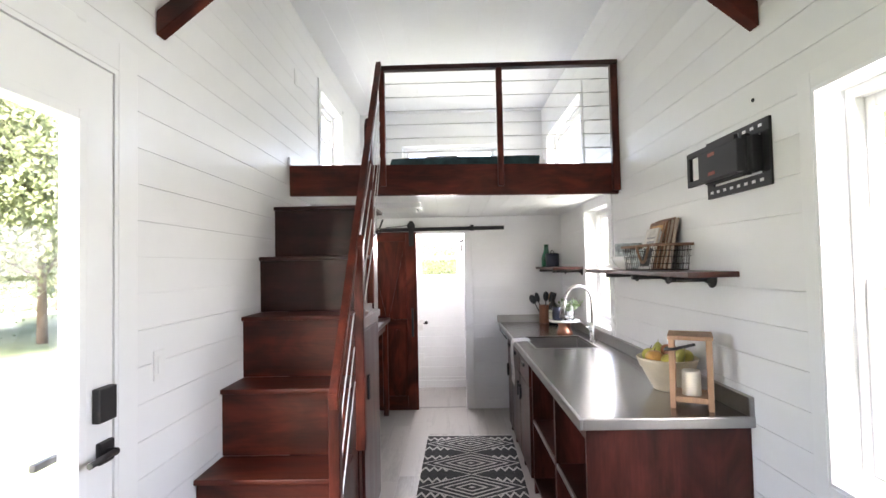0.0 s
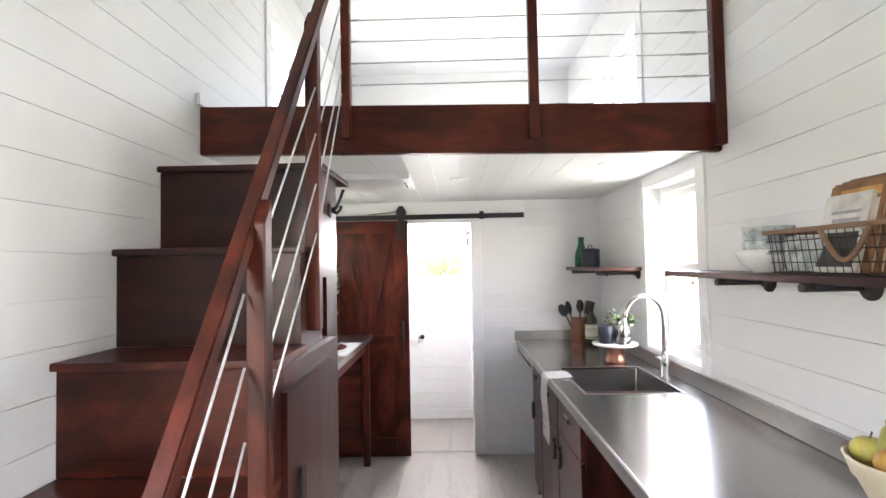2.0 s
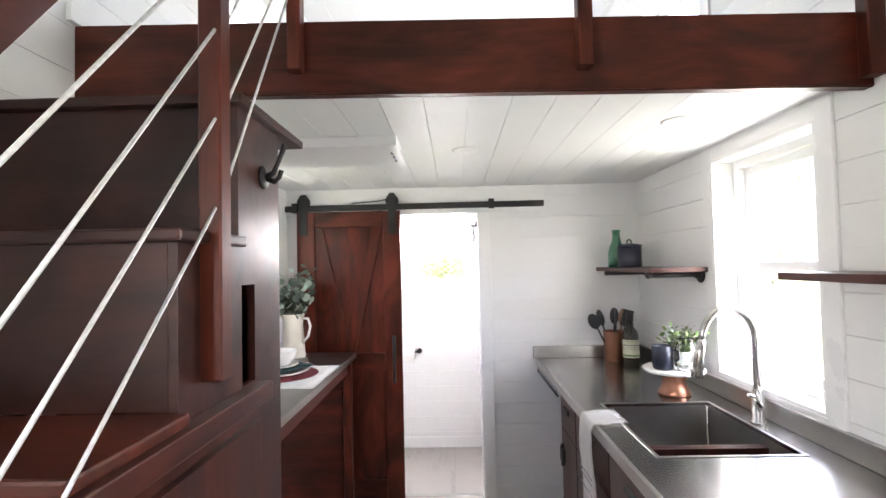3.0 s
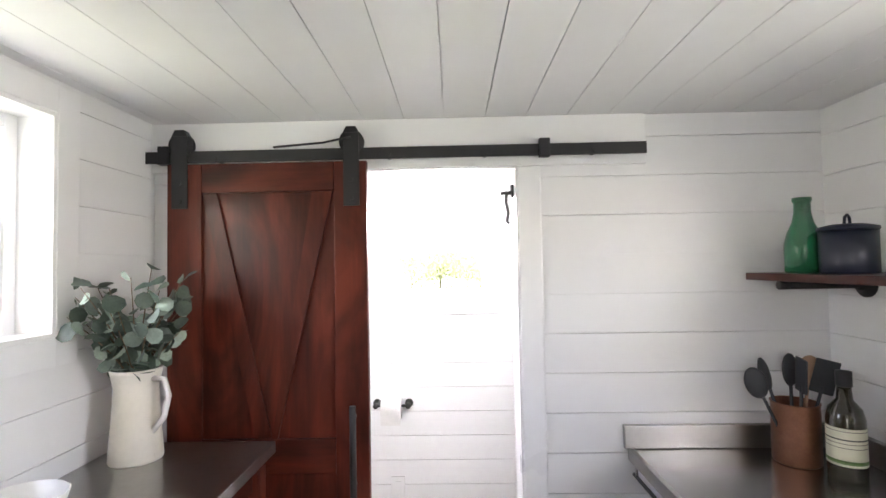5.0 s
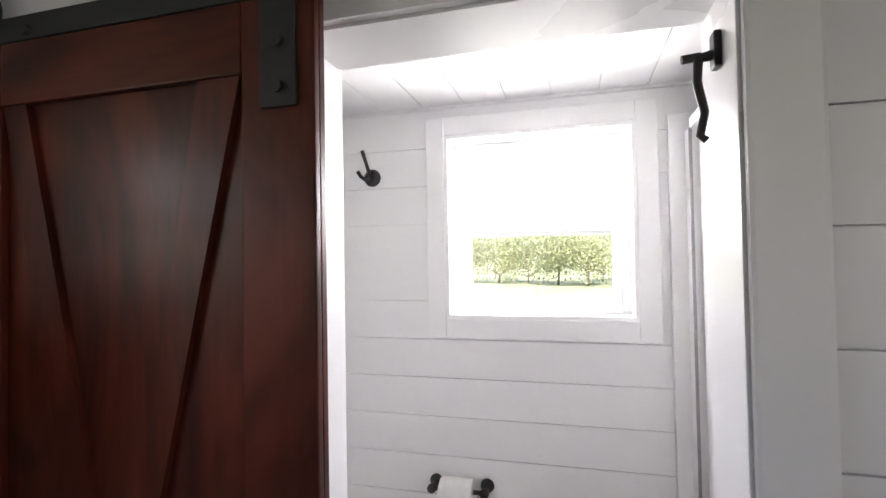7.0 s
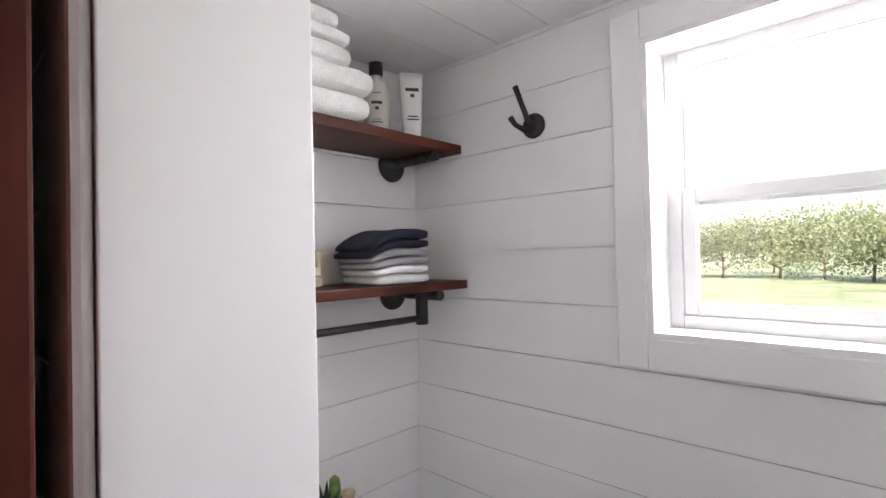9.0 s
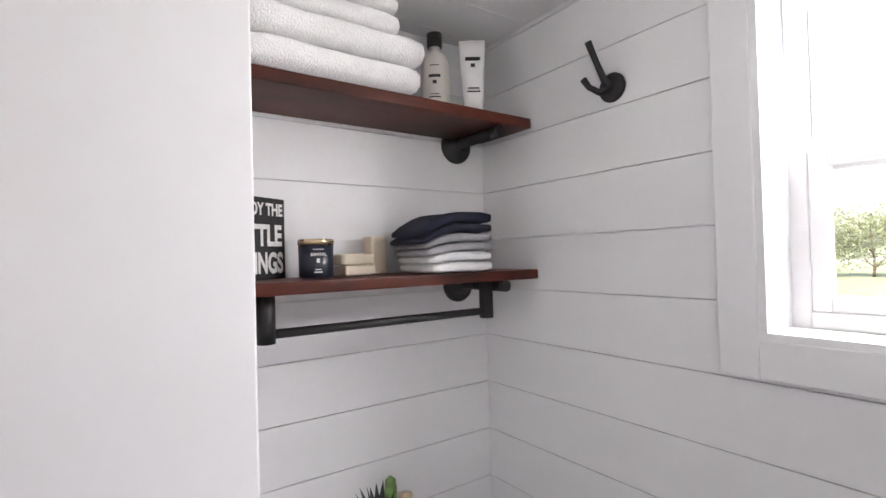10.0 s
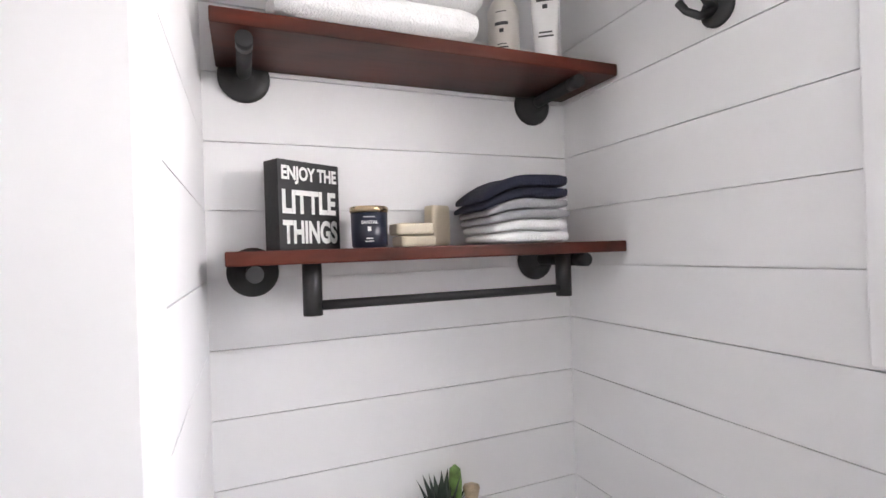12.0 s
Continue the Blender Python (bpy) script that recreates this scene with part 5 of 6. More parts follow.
coat_hook("black double coat hook on the stair cupboard side", (XS + 0.0005, 4.10, 1.775), (1, 0, 0), (0, 0, 0))
coat_hook("black double coat hook on the bathroom wall", (-0.749, YB - 0.0005, 1.832), (0, -1, 0), (-1, 0, 0))

# ---- mirror hung over the bar counter ----
mir = thing("hanging_mirror", "frameless mirror on a white board hung from the ceiling", "mirror", (-1.0, 5.05, 2.0))
bits = [part("board", bx(-1.022, -0.992, 4.895, 5.19, 1.325, 2.0, 0.003), TRIM),
        part("glass", bx(-0.9915, -0.986, 4.915, 5.18, 1.338, 1.992, 0.001), MIRROR)]
RUSTY = material("rusty_iron", (0.10, 0.06, 0.048), 0.7, 0.2, 0.3, 30.0, bump=0.5, bump_scale=80)
for y in (4.96, 5.12):
    hb = bmesh.new()
    tube(hb, [(-1.005, y, 2.0), (-1.0, y - 0.012, 2.02), (-1.005, y + 0.01, 2.04), (-1.005, y, 2.0595)], [0.012, 0.016, 0.013, 0.014], 10)
    box(hb, -1.018, -0.985, y - 0.02, y + 0.02, 1.975, 2.004, 0.003)
    bits.append(part("hanging_bracket", hb, RUSTY, None, "rust-brown iron hanging bracket"))
for y in (4.935, 5.01, 5.085, 5.155):
    bits.append(part("clip", bx(-0.9918, -0.981, y - 0.012, y + 0.012, 1.318, 1.341, 0.002), BLACK, None, "small black mirror clip"))
under(mir, bits)

# ---- bar counter things ----
ZD = 1.0005
bm = soft_box(bmesh.new(), -1.12, -0.692, 5.02, 5.52, ZD, ZD + 0.003, 0.001, 3, 0.0006)
part("table_linen", bm, LINEN, None, "white linen cloth lying on the bar counter", category="cloth")
part("place_mat", lathe(bmesh.new(), -0.94, 5.30, [(0.185, ZD + 0.004), (0.187, ZD + 0.006), (0.185, ZD + 0.008), (0.001, ZD + 0.009)], 44), BURGUNDY, None, "round burgundy woven place mat on the linen", category="place mat")
part("dinner_plate", lathe(bmesh.new(), -0.935, 5.305, [(0.085, ZD + 0.0095), (0.12, ZD + 0.018), (0.138, ZD + 0.026), (0.136, ZD + 0.029), (0.115, ZD + 0.022), (0.085, ZD + 0.015), (0.001, ZD + 0.015)], 44), CERAMIC, None, "white dinner plate on the burgundy mat", category="plate")
bm = soft_box(bmesh.new(), -0.085, 0.085, -0.12, 0.12, 0, 0.012, 0.004, 7, 0.006)
nap = part("napkin", bm, TEAL_CLOTH, None, "folded teal napkin between plate and bowl", category="napkin")
nap.matrix_world = pose(-0.93, 5.315, ZD + 0.0305, 0, 0, -28)
part("small_plate", lathe(bmesh.new(), -0.94, 5.30, [(0.05, ZD + 0.045), (0.08, ZD + 0.05), (0.09, ZD + 0.056), (0.088, ZD + 0.058), (0.05, ZD + 0.051), (0.001, ZD + 0.051)], 36), CERAMIC, None, "small white plate on the teal napkin", category="plate")
part("soup_bowl", lathe(bmesh.new(), -0.935, 5.305, [(0.035, ZD + 0.0515), (0.04, ZD + 0.056), (0.066, ZD + 0.085), (0.078, ZD + 0.122), (0.074, ZD + 0.124), (0.06, ZD + 0.088), (0.001, ZD + 0.064)], 40), CERAMIC, None, "white ceramic bowl stacked on the small plate", category="bowl")
jx, jy = -1.04, 5.80
jug = thing("enamel_jug", "tall cream enamel jug with a curved handle holding eucalyptus", "jug", (jx, jy, ZD))
bits = [part("body", lathe(bmesh.new(), jx, jy, [(0.068, ZD), (0.071, ZD + 0.006), (0.06, ZD + 0.16), (0.058, ZD + 0.21), (0.066, ZD + 0.25), (0.069, ZD + 0.262), (0.064, ZD + 0.262), (0.054, ZD + 0.20), (0.001, ZD + 0.18)], 36), material("cream_enamel", (0.70, 0.66, 0.58), 0.3, 0, 0.04, 8.0, coat=0.3))]
bits.append(part("handle", tube(bmesh.new(), [(jx + 0.055, jy - 0.015, ZD + 0.235), (jx + 0.10, jy - 0.03, ZD + 0.235), (jx + 0.115, jy - 0.034, ZD + 0.19), (jx + 0.10, jy - 0.03, ZD + 0.13), (jx + 0.058, jy - 0.016, ZD + 0.085)], 0.008, 10), CERAMIC))
under(jug, bits)
st, lv = foliage(jx, jy, ZD + 0.185, 24, 0.21, 0.40, 0.05, [LEAFY, LEAFY_PALE], 21, True, 9)
euc = thing("eucalyptus_bunch", "bunch of round-leaved grey-green eucalyptus in the jug", "plant", (jx, jy, ZD + 0.185))
under(euc, [part("stems", st, STEM), part("leaves", lv[0], LEAFY), part("pale_leaves", lv[1], LEAFY_PALE)])

# ---- doorway catch ----
cat = thing("hook_latch", "black hook latch on the white door jamb", "latch", (0.108, 6.15, 1.80))
bm = tube(bmesh.new(), [(0.107, 6.15, 1.805), (0.082, 6.15, 1.80), (0.080, 6.15, 1.77), (0.088, 6.15, 1.73), (0.082, 6.15, 1.70), (0.09, 6.15, 1.693)], [0.008, 0.007, 0.0055, 0.0055, 0.0055, 0.005], 10)
box(bm, 0.098, 0.1075, 6.138, 6.162, 1.785, 1.832, 0.003)
tube(bm, [(0.085, 6.15, 1.803), (0.062, 6.15, 1.801)], 0.006, 8)
under(cat, [part("hook", bm, BLACK)])

# ---- bathroom ----
sho = thing("shower_enclosure", "white framed shower enclosure with frosted door", "shower", (0.7, 6.6, 0.0))
bits = [part("wall_strip", bx(0.195, 0.265, YB - 0.022, YB - 0.0005, 0.0, 1.96, 0.003), VINYL),
        part("frame_post", bx(0.238, 0.300, YB - 0.075, YB - 0.0225, 0.08, 1.905, 0.004), VINYL),
        part("gasket", bx(0.2375, 0.245, YB - 0.082, YB - 0.0755, 0.08, 1.90), GREY_CLOTH, None, "grey rubber gasket"),
        part("door_panel", bx(0.262, 0.276, 6.30, YB - 0.083, 0.10, 1.90, 0.003), VINYL),
        part("gasket", bx(0.255, 0.2615, 6.78, 6.788, 0.10, 1.90), SLATE, None, "dark rubber gasket"),
        part("near_post", bx(0.238, 0.300, YQ + 0.017, YQ + 0.07, 0.08, 1.905, 0.004), VINYL),
        part("head_rail", bx(0.240, 0.298, YQ + 0.0705, YB - 0.0755, 1.9, 1.93, 0.003), VINYL),
        part("tray", bx(0.236, XR - 0.002, YQ + 0.001, YB - 0.0225, 0.0, 0.079, 0.006), CERAMIC)]
under(sho, bits)
roll = thing("toilet_roll_holder", "black toilet roll holder on the white wall", "roll holder", (-0.45, YB, 0.815))
bm = bmesh.new()
for x in (-0.535, -0.365):
    n = lathe(bmesh.new(), 0, 0, [(0.022, 0.0005), (0.022, 0.006), (0.012, 0.012), (0.010, 0.05), (0.014, 0.055), (0.014, 0.068), (0.001, 0.07)], 18)
    bmesh.ops.transform(n, matrix=pose(x, YB, 0.815, 90), verts=n.verts)
    me = bpy.data.meshes.new("post_tool")
    n.to_mesh(me)
    n.free()
    bm.from_mesh(me)
    bpy.data.meshes.remove(me)
tube(bm, [(-0.535, YB - 0.058, 0.815), (-0.365, YB - 0.058, 0.815)], 0.007)
under(roll, [part("holder", bm, BLACK)])
bm = lathe(bmesh.new(), 0, 0, [(0.02, -0.052), (0.051, -0.052), (0.052, -0.05), (0.052, 0.05), (0.051, 0.052), (0.02, 0.052), (0.02, -0.052)], 32)
bmesh.ops.transform(bm, matrix=pose(-0.452, YB - 0.06, 0.802, 0, 90, 0), verts=bm.verts)
box(bm, -0.503, -0.401, YB - 0.113, YB - 0.112, 0.73, 0.80)
part("toilet_roll", bm, LINEN, None, "white toilet roll on the black holder", category="toilet roll")

ZU, ZL = 1.8245, 1.460
rr = random.Random(2)
z = ZU
for k, (y0, y1, x1, h) in enumerate(((6.335, 6.695, -0.952, 0.056), (6.340, 6.705, -0.950, 0.056), (6.350, 6.655, -0.962, 0.044), (6.355, 6.650, -0.964, 0.032), (6.365, 6.625, -0.972, 0.040))):
    b = soft_box(bmesh.new(), XL + 0.012, x1, y0, y1, z + 0.0004, z + h, h * 0.46, 3 + k, 0.006)
    part("bath_towel", b, TERRY, None, "folded thick white bath towel in a stack", category="towel", group="stack of bath towels")
    z += h
z = ZL
for k, (mat, h, y0, label) in enumerate(((TERRY, 0.024, 6.715, "folded white washcloth in a stack"), (TERRY, 0.022, 6.715, "folded white washcloth in a stack"), (GREY_CLOTH, 0.020, 6.71, "folded grey washcloth in a stack"), (GREY_CLOTH, 0.020, 6.708, "folded grey washcloth in a stack"), (NAVY_CLOTH, 0.021, 6.695, "folded navy washcloth in a stack"), (NAVY_CLOTH, 0.026, 6.700, "folded navy washcloth in a stack"))):
    b = soft_box(bmesh.new(), -1.125, -0.975 - 0.004 * (k % 2), y0, 6.885, z + 0.0005, z + h, h * 0.45, 20 + k, 0.006)
    for v in b.verts:
        sag = min(max((6.80 - v.co.y) / 0.10, 0.0), 1.0)
        v.co.z = ZL + (v.co.z - ZL) * (1 - 0.30 * sag * sag)
    part("washcloth", b, mat, None, label, category="towel", group="stack of washcloths")
    z += h

bt = thing("lotion_bottle", "white lotion bottle with a black cap", "bottle", (-1.085, 6.81, ZU))
qx, qy = -1.085, 6.81
bits = [part("body", lathe(bmesh.new(), qx, qy, [(0.030, ZU), (0.033, ZU + 0.004), (0.033, ZU + 0.125), (0.024, ZU + 0.145), (0.013, ZU + 0.155), (0.013, ZU + 0.165)], 26), material("ivory_plastic", (0.70, 0.66, 0.60), 0.35, 0, 0.02, 8.0)),
        part("cap", lathe(bmesh.new(), qx, qy, [(0.017, ZU + 0.1655), (0.018, ZU + 0.168), (0.018, ZU + 0.198), (0.001, ZU + 0.20)], 22), BLACK)]
for zz, w, h in ((0.112, 0.022, 0.002), (0.085, 0.028, 0.007), (0.070, 0.009, 0.008), (0.045, 0.02, 0.002), (0.038, 0.028, 0.003)):
    a0 = math.atan2(6.2 - qy, 0.8)
    bm = bmesh.new()
    n0 = 6
    half = w / 2 / 0.0333
    lo = [bm.verts.new((qx + 0.0333 * math.cos(a0 + half * (2 * i / n0 - 1)), qy + 0.0333 * math.sin(a0 + half * (2 * i / n0 - 1)), ZU + zz)) for i in range(n0 + 1)]
    hi = [bm.verts.new(v.co + Vector((0, 0, h))) for v in lo]
    for i in range(n0):
        bm.faces.new((lo[i], lo[i + 1], hi[i + 1], hi[i]))
    bits.append(part("print", bm, INK_DARK))
under(bt, bits)
tb = thing("cream_tube", "white squeeze tube standing on its cap", "tube", (-1.012, 6.865, ZU))
bm = bmesh.new()
rings = []
T = pose(-1.012, 6.865, ZU, 0, 0, 55)
for zz, a, b in ((0.0, 0.021, 0.021), (0.012, 0.022, 0.022), (0.02, 0.023, 0.022), (0.09, 0.027, 0.014), (0.15, 0.030, 0.003), (0.168, 0.031, 0.0015)):
    rings.append([bm.verts.new(T @ Vector((a * math.cos(q), b * math.sin(q), zz + 0.0003))) for q in (2 * math.pi * k / 20 for k in range(20))])
for a, b in zip(rings, rings[1:]):
    for k in range(20):
        bm.faces.new((a[k], a[(k + 1) % 20], b[(k + 1) % 20], b[k])).smooth = True
bm.faces.new(rings[0][::-1])
bm.faces.new(rings[-1])
bits = [part("tube", bm, CERAMIC)]
for zz, w, h, off in ((0.118, 0.034, 0.008, 0.0105), (0.102, 0.010, 0.008, 0.0135), (0.05, 0.026, 0.003, 0.0200), (0.042, 0.030, 0.003, 0.0208)):
    p = bx(-w / 2, w / 2, -off - 0.0012, -off - 0.0002, zz, zz + h)
    turn = pose(-1.012, 6.865, ZU, 0, 0, 55)
    bmesh.ops.transform(p, matrix=turn, verts=p.verts)
    bits.append(part("print", p, INK_DARK))
under(tb, bits)


def lettering(text, m, width, height, mat, name="lettering"):
    cu = bpy.data.curves.new(name, "FONT")
    cu.body, cu.align_x, cu.size, cu.extrude, cu.offset = text, "LEFT", 1.0, 0.0, 0.040
    tmp = new(name, cu)
    bpy.context.view_layer.update()
    me = bpy.data.meshes.new_from_object(tmp)
    bpy.data.objects.remove(tmp)
    xs, ys = [v.co.x for v in me.vertices], [v.co.y for v in me.vertices]
    sx, sy = width / (max(xs) - min(xs)), height / (max(ys) - min(ys))
    for v in me.vertices:
        v.co = m @ Vector(((v.co.x - min(xs)) * sx, 0, (v.co.y - min(ys)) * sy))
    me.materials.clear()
    me.materials.append(mat)
    return new(name, me)


sign = thing("word_sign", "black wooden block sign with white capital letters", "sign", (-1.11, 6.39, ZL))
ang = math.degrees(math.atan2(0.114, -0.065))
F = pose(-1.060, 6.345, ZL, 0, 0, ang)
bm = bx(0, 0.132, -0.0, 0.042, 0.0003, 0.158, 0.0015)
bmesh.ops.transform(bm, matrix=F, verts=bm.verts)
bits = [part("block", bm, SIGN_BLACK)]
for text, z, w, h in (("ENJOY THE", 0.116, 0.119, 0.032), ("LITTLE", 0.064, 0.116, 0.042), ("THINGS", 0.011, 0.118, 0.042)):
    bits.append(lettering(text, F @ Matrix.Translation((0.007, -0.0006, z)), w, h, INK_WHITE))
under(sign, bits)

cx, cy = -1.075, 6.505
cj = thing("jar_candle", "black glass jar candle with a brass lid", "candle", (cx, cy, ZL))
bits = [part("jar", lathe(bmesh.new(), cx, cy, [(0.030, ZL + 0.0005), (0.033, ZL + 0.004), (0.034, ZL + 0.064), (0.001, ZL + 0.064)], 30), NAVY),
        part("lid", lathe(bmesh.new(), cx, cy, [(0.0335, ZL + 0.0645), (0.0355, ZL + 0.066), (0.0355, ZL + 0.074), (0.033, ZL + 0.076), (0.001, ZL + 0.076)], 30), GOLD, None, "brass lid")]
a0 = math.atan2(6.29 - cy, -0.19 - cx)
L = Matrix.Translation((cx, cy, ZL)) @ Matrix.Rotation(a0 + math.pi / 2, 4, "Z")
t = lettering("SANTAL", L @ Matrix.Translation((-0.014, -0.0352, 0.043)), 0.03, 0.006, INK_WHITE)
bits.append(t)
for zz, w, h in ((0.030, 0.006, 0.008), (0.016, 0.012, 0.002), (0.011, 0.016, 0.002), (0.055, 0.02, 0.0015)):
    p = bx(-w / 2, w / 2, -0.0352, -0.0346, zz, zz + h)
    bmesh.ops.transform(p, matrix=L, verts=p.verts)
    bits.append(part("print", p, INK_WHITE))
under(cj, bits)
for k, (x0, y0, z0, dx, dy, dz, turn) in enumerate(((-1.10, 6.60, ZL, 0.05, 0.075, 0.022, 8), (-1.10, 6.595, ZL + 0.0225, 0.05, 0.078, 0.024, 4), (-1.128, 6.662, ZL, 0.030, 0.050, 0.084, 22))):
    b = soft_box(bmesh.new(), -dx / 2, dx / 2, -dy / 2, dy / 2, 0.0003, dz, 0.005, k, 0.001)
    s = part("soap_bar", b, SOAP, None, "cream bar of soap lying on the shelf" if k < 2 else "cream bar of soap standing on end", category="soap", group="bars of soap")
    s.matrix_world = pose(x0, y0, z0, 0, 0, turn)

wc = thing("toilet_cistern", "white ceramic toilet cistern against the bathroom wall", "toilet", (-1.08, 6.66, 0))
under(wc, [part("tank", bx(XL + 0.004, -0.985, 6.47, 6.86, 0.40, 0.80, 0.015), CERAMIC), part("lid", bx(XL + 0.002, -0.975, 6.46, 6.87, 0.8005, 0.83, 0.01), CERAMIC),
           part("pedestal", bx(XL + 0.004, -0.82, 6.54, 6.79, 0.0, 0.3995, 0.03), CERAMIC)])
suc = thing("succulent", "dark spiky succulent with a green cactus column in a pot", "plant", (-1.085, 6.66, 0.8305))
bm = bmesh.new()
rr = random.Random(6)
px0, py0, pz0 = -1.085, 6.645, 0.905
for k in range(22):
    a, lean = k * 2.4, 0.25 + 0.7 * (k % 5) / 5
    d = Vector((math.cos(a) * lean, math.sin(a) * lean, 1.0)).normalized()
    ln = 0.075 + 0.04 * rr.random()
    w = d.cross(Vector((0, 0, 1))).normalized()
    p = Vector((px0, py0 - 0.01, pz0))
    q = [p - w * 0.008, p + w * 0.008, p + d * ln * 0.5 + w * 0.010, p + d * ln, p + d * ln * 0.5 - w * 0.010]
    v = [bm.verts.new(c) for c in q]
    bk2 = bm.verts.new(p + d * ln * 0.45 + d.cross(w) * 0.006)
    for i in range(5):
        bm.faces.new((v[i], v[(i + 1) % 5], bk2))
    bm.faces.new(v[::-1])
bits = [part("spiky_leaves", bm, material("dark_succulent_leaf", (0.03, 0.05, 0.035), 0.5, 0, 0.3, 30.0))]
bits.append(part("cactus_column", lathe(bmesh.new(), -1.092, 6.668, [(0.012, 0.90), (0.014, 0.93), (0.013, 0.96), (0.0145, 0.985), (0.012, 1.01), (0.001, 1.02)], 8), material("cactus_green", (0.13, 0.24, 0.06), 0.5, 0, 0.3, 60.0, bump=0.6, bump_scale=120)))
bits.append(part("blossom", lathe(bmesh.new(), -1.085, 6.70, [(0.004, 0.90), (0.014, 0.955), (0.018, 0.972), (0.001, 0.975)], 7), material("pale_pink_succulent", (0.55, 0.42, 0.28), 0.5, 0, 0.2, 40.0)))
bits.append(part("pot", lathe(bmesh.new(), -1.085, 6.66, [(0.04, 0.8305), (0.052, 0.895), (0.055, 0.91), (0.048, 0.91), (0.001, 0.902)], 28), CERAMIC))
under(suc, bits)

# ---- outside ----
GRASS = material("mown_grass", (0.11, 0.125, 0.07), 0.9, 0, 0.25, 0.6, bump=0.4, bump_scale=40, second=(0.05, 0.075, 0.028))
ROAD = material("pale_gravel_drive", (0.34, 0.32, 0.29), 0.9, 0, 0.12, 3.0, bump=0.3, bump_scale=30)
BARK = material("bark", (0.10, 0.075, 0.055), 0.9, 0, 0.2, 12.0, (1, 1, 0.2), 0.6, 30)
LEAF = material("tree_leaf", (0.135, 0.155, 0.085), 0.6, 0, 0.3, 3.0, second=(0.085, 0.105, 0.05))


def let_light_through(m, tint, share):
    """Thin leaves pass a part of the light that falls on their far side."""
    t, n = m.node_tree, m.node_tree.nodes
    tr, mx = n.new("ShaderNodeBsdfTranslucent"), n.new("ShaderNodeMixShader")
    tr.inputs[0].default_value = (*tint, 1)
    mx.inputs[0].default_value = share
    t.links.new(n["Principled BSDF"].outputs[0], mx.inputs[1])
    t.links.new(tr.outputs[0], mx.inputs[2])
    t.links.new(mx.outputs[0], n["Material Output"].inputs[0])


let_light_through(LEAF, (0.22, 0.26, 0.13), 0.40)
bm = bmesh.new()
n, size = 40, 900.0
grid = [[bm.verts.new(((i / n * 2 - 1) * size, (j / n * 2 - 1) * size, GROUND)) for j in range(n + 1)] for i in range(n + 1)]
for i in range(n):
    for j in range(n):
        bm.faces.new((grid[i][j], grid[i + 1][j], grid[i + 1][j + 1], grid[i][j + 1]))
part("ground", bm, GRASS, None, "wide mown lawn around the tiny house", category="lawn", kind="structure")
part("road", bx(-26, -22.5, -200, 200, GROUND + 0.004, GROUND + 0.02), ROAD, None, "pale gravel lane beyond the lawn", category="road", kind="structure")

part("skirting", bx(XL - WALL, XR + WALL, YF - WALL, YB + WALL, GROUND - 0.01, -0.121), material("grey_skirting", (0.25, 0.25, 0.25), 0.8, 0, 0.1, 4.0), None, "grey skirting under the tiny house", category="wall", kind="structure")


def tree(x, y, height, crown, seed, leaves=1500, leaf=0.05):
    r = random.Random(seed)
    t = thing("tree", "leafy green broadleaf tree standing on the lawn", "tree", (x, y, GROUND), "trees around the lawn")
    tr = bmesh.new()
    h0 = height * 0.28
    pts = [Vector((x + 0.1 * math.sin(k), y + 0.08 * math.cos(2 * k), GROUND + height * 0.8 * k / 6)) for k in range(7)]
    tube(tr, pts, [0.02 * height * (1 - 0.13 * k) for k in range(7)], 9)
    tips = []
    for k in range(9):
        a, s = r.uniform(0, 6.28), pts[(1 if height < 6 else 2) + k % 4]
        tip = s + Vector((math.cos(a), math.sin(a), r.uniform(0.3, 0.9))) * crown * r.uniform(0.5, 0.85)
        tube(tr, [s, (s + tip) / 2 + Vector((0, 0, 0.1)), tip], [0.010 * height, 0.006 * height, 0.002 * height], 6)
        tips.append(tip)
    trunk = part("trunk", tr, BARK)
    tips += [pts[-1], pts[-2]]
    vs, fs = [], []
    for k in range(leaves):
        c = tips[k % len(tips)] + Vector((r.gauss(0, 1), r.gauss(0, 1), r.gauss(0, 0.8))) * crown * 0.27
        a, b = Vector((r.gauss(0, 1), r.gauss(0, 1), r.gauss(0, 1))).normalized(), Vector((r.gauss(0, 1), r.gauss(0, 1), r.gauss(0, 1)))
        b = (b - a * b.dot(a)).normalized()
        s = crown * leaf * r.uniform(0.7, 1.4)
        i = len(vs)
        vs += [c - a * s, c + b * s * 0.6, c + a * s, c - b * s * 0.6]
        fs.append((i, i + 1, i + 2, i + 3))
    me = bpy.data.meshes.new("crown")
    me.from_pydata([tuple(v) for v in vs], [], fs)
    me.materials.append(LEAF)
    return under(t, [trunk, new("crown", me)])


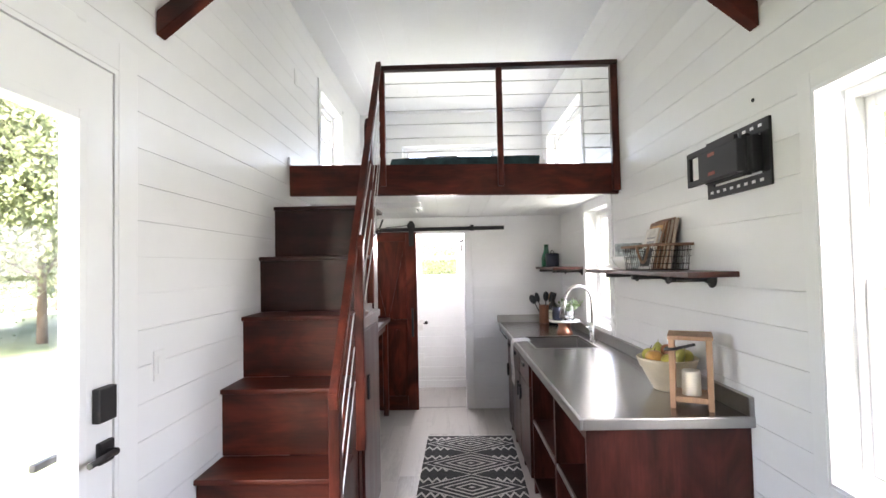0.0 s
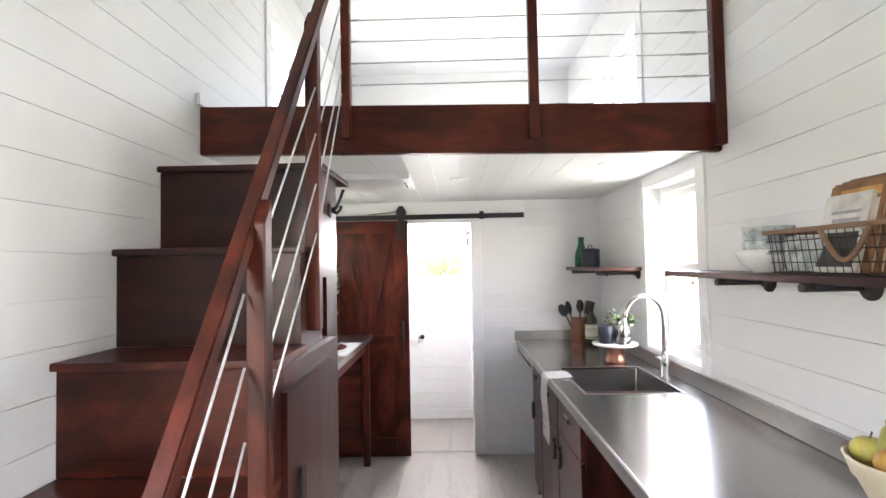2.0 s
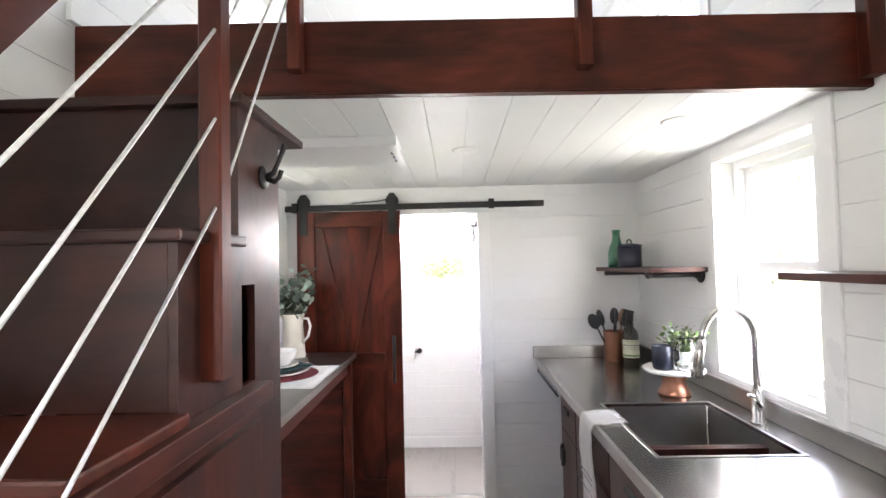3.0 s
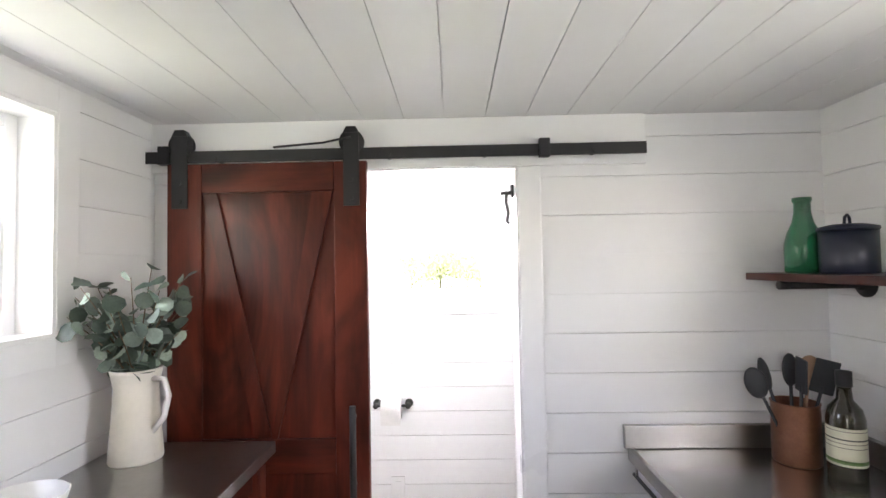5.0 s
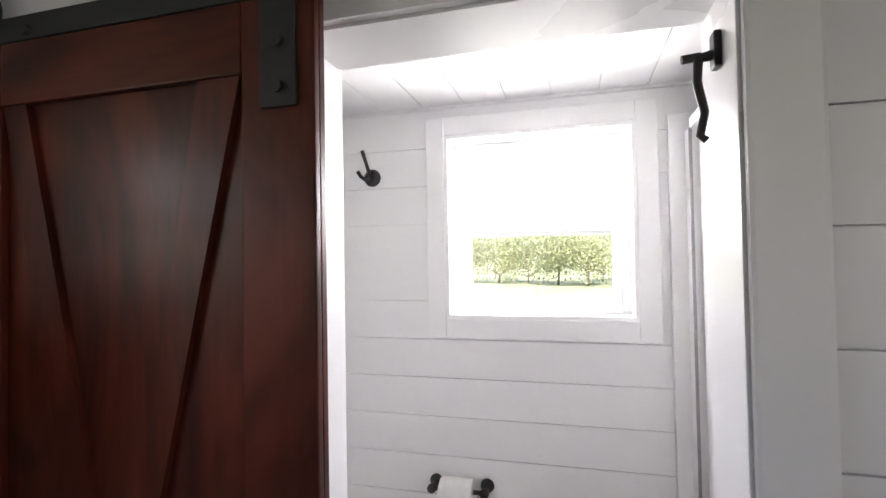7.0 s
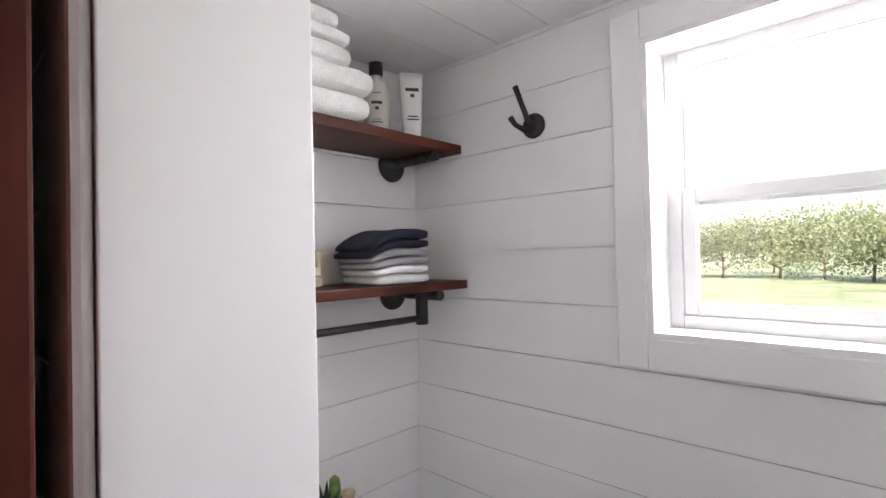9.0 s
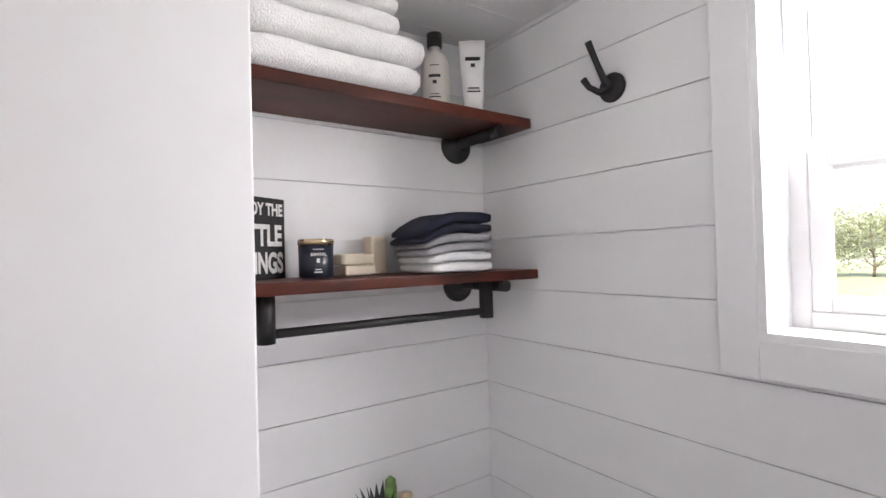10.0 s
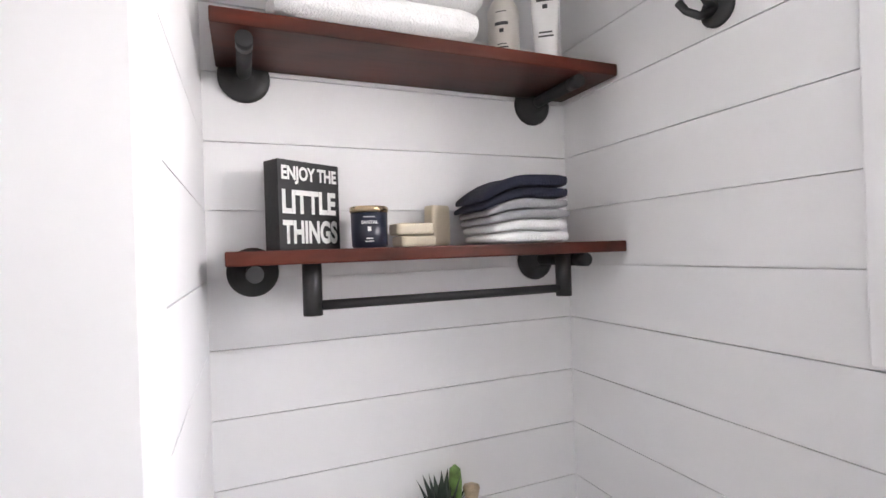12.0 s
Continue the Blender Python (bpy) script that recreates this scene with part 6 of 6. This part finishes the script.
for k, (x, y, h, c) in enumerate([(-13.5, 16.5, 8.0, 5.2), (-18.5, 20.0, 8.5, 5.0), (-15.0, 12.5, 7.0, 4.2), (-24, 30, 12, 5), (-30, 18, 12, 5), (-25, 11, 9, 4.5), (-36, 2, 11, 5), (20, 20, 10, 4.5), (22, 5, 10, 4.5)]):
    tree(x, y, h, c, k, 70000 if k == 0 else 40000 if k < 3 else 2500, 0.0135 if k == 0 else 0.016 if k < 3 else 0.05)
for k, (x, y) in enumerate([(-27, 27), (-28.5, 31), (-26.5, 34), (-29, 37.5), (-28, 23.5)]):
    tree(x, y, 3.6, 2.4, 90 + k, 3000, 0.035)
rt = random.Random(15)
for k in range(34):
    x = -46 + 2.3 * k + rt.uniform(-1.0, 1.0)
    tree(x, 52 + rt.uniform(-7, 9), rt.uniform(4.4, 5.8), rt.uniform(2.7, 3.5), 40 + k, 4200, 0.03)


# ---- wall boards and floor planks, piece by piece ----
def plank_mesh(name, dx, dy, dz, mat, cache={}):
    key = (round(dx, 4), round(dy, 4), round(dz, 4), mat.name)
    if key not in cache:
        me = bpy.data.meshes.new(name)
        b = bx(0, dx, 0, dy, 0, dz)
        b.to_mesh(me)
        b.free()
        me.materials.append(mat)
        cache[key] = me
    return cache[key]


def plank(parent, x0, x1, y0, y1, z0, z1, mat, name="plank"):
    ob = new(name, plank_mesh(name, x1 - x0, y1 - y0, z1 - z0, mat))
    ob.location = (x0, y0, z0)
    ob.parent = parent


for ob, slab, axis, face, inner, u0, u1, z0, z1, holes, pitch, phase in PLANKS:
    z = phase - pitch
    GAP = 0.0010 if (u0 if axis == "x" else face) > 6.2 else 0.0015 if axis == "y" else 0.0010
    a, b = sorted((face, inner))
    while z < z1:
        gap = 0.0004 if axis == "y" and z > 2.2 else GAP
        lo, hi = max(z + gap, z0), min(z + pitch - gap, z1)
        if hi - lo > 0.01:
            for p, q, r, s in minus(lo, hi, u0, u1, holes):
                if q - p < 0.004 or s - r < 0.002:
                    continue
                if axis == "x":
                    plank(ob, a, b, p, q, r, s, WHITE)
                else:
                    plank(ob, p, q, a, b, r, s, WHITE)
        z += pitch
rng = random.Random(4)
x = XL
while x < XR - 0.01:
    w = min(0.182, XR - x)
    y = YF - rng.uniform(0, 1.0)
    while y < YB:
        a, b = max(y, YF), min(y + 1.22, YB)
        if b - a > 0.02:
            plank(floor, x + 0.0006, x + w - 0.0006, a + 0.0006, b - 0.0006, -0.007, 0.0, FLOORM)
        y += 1.22
    x += w
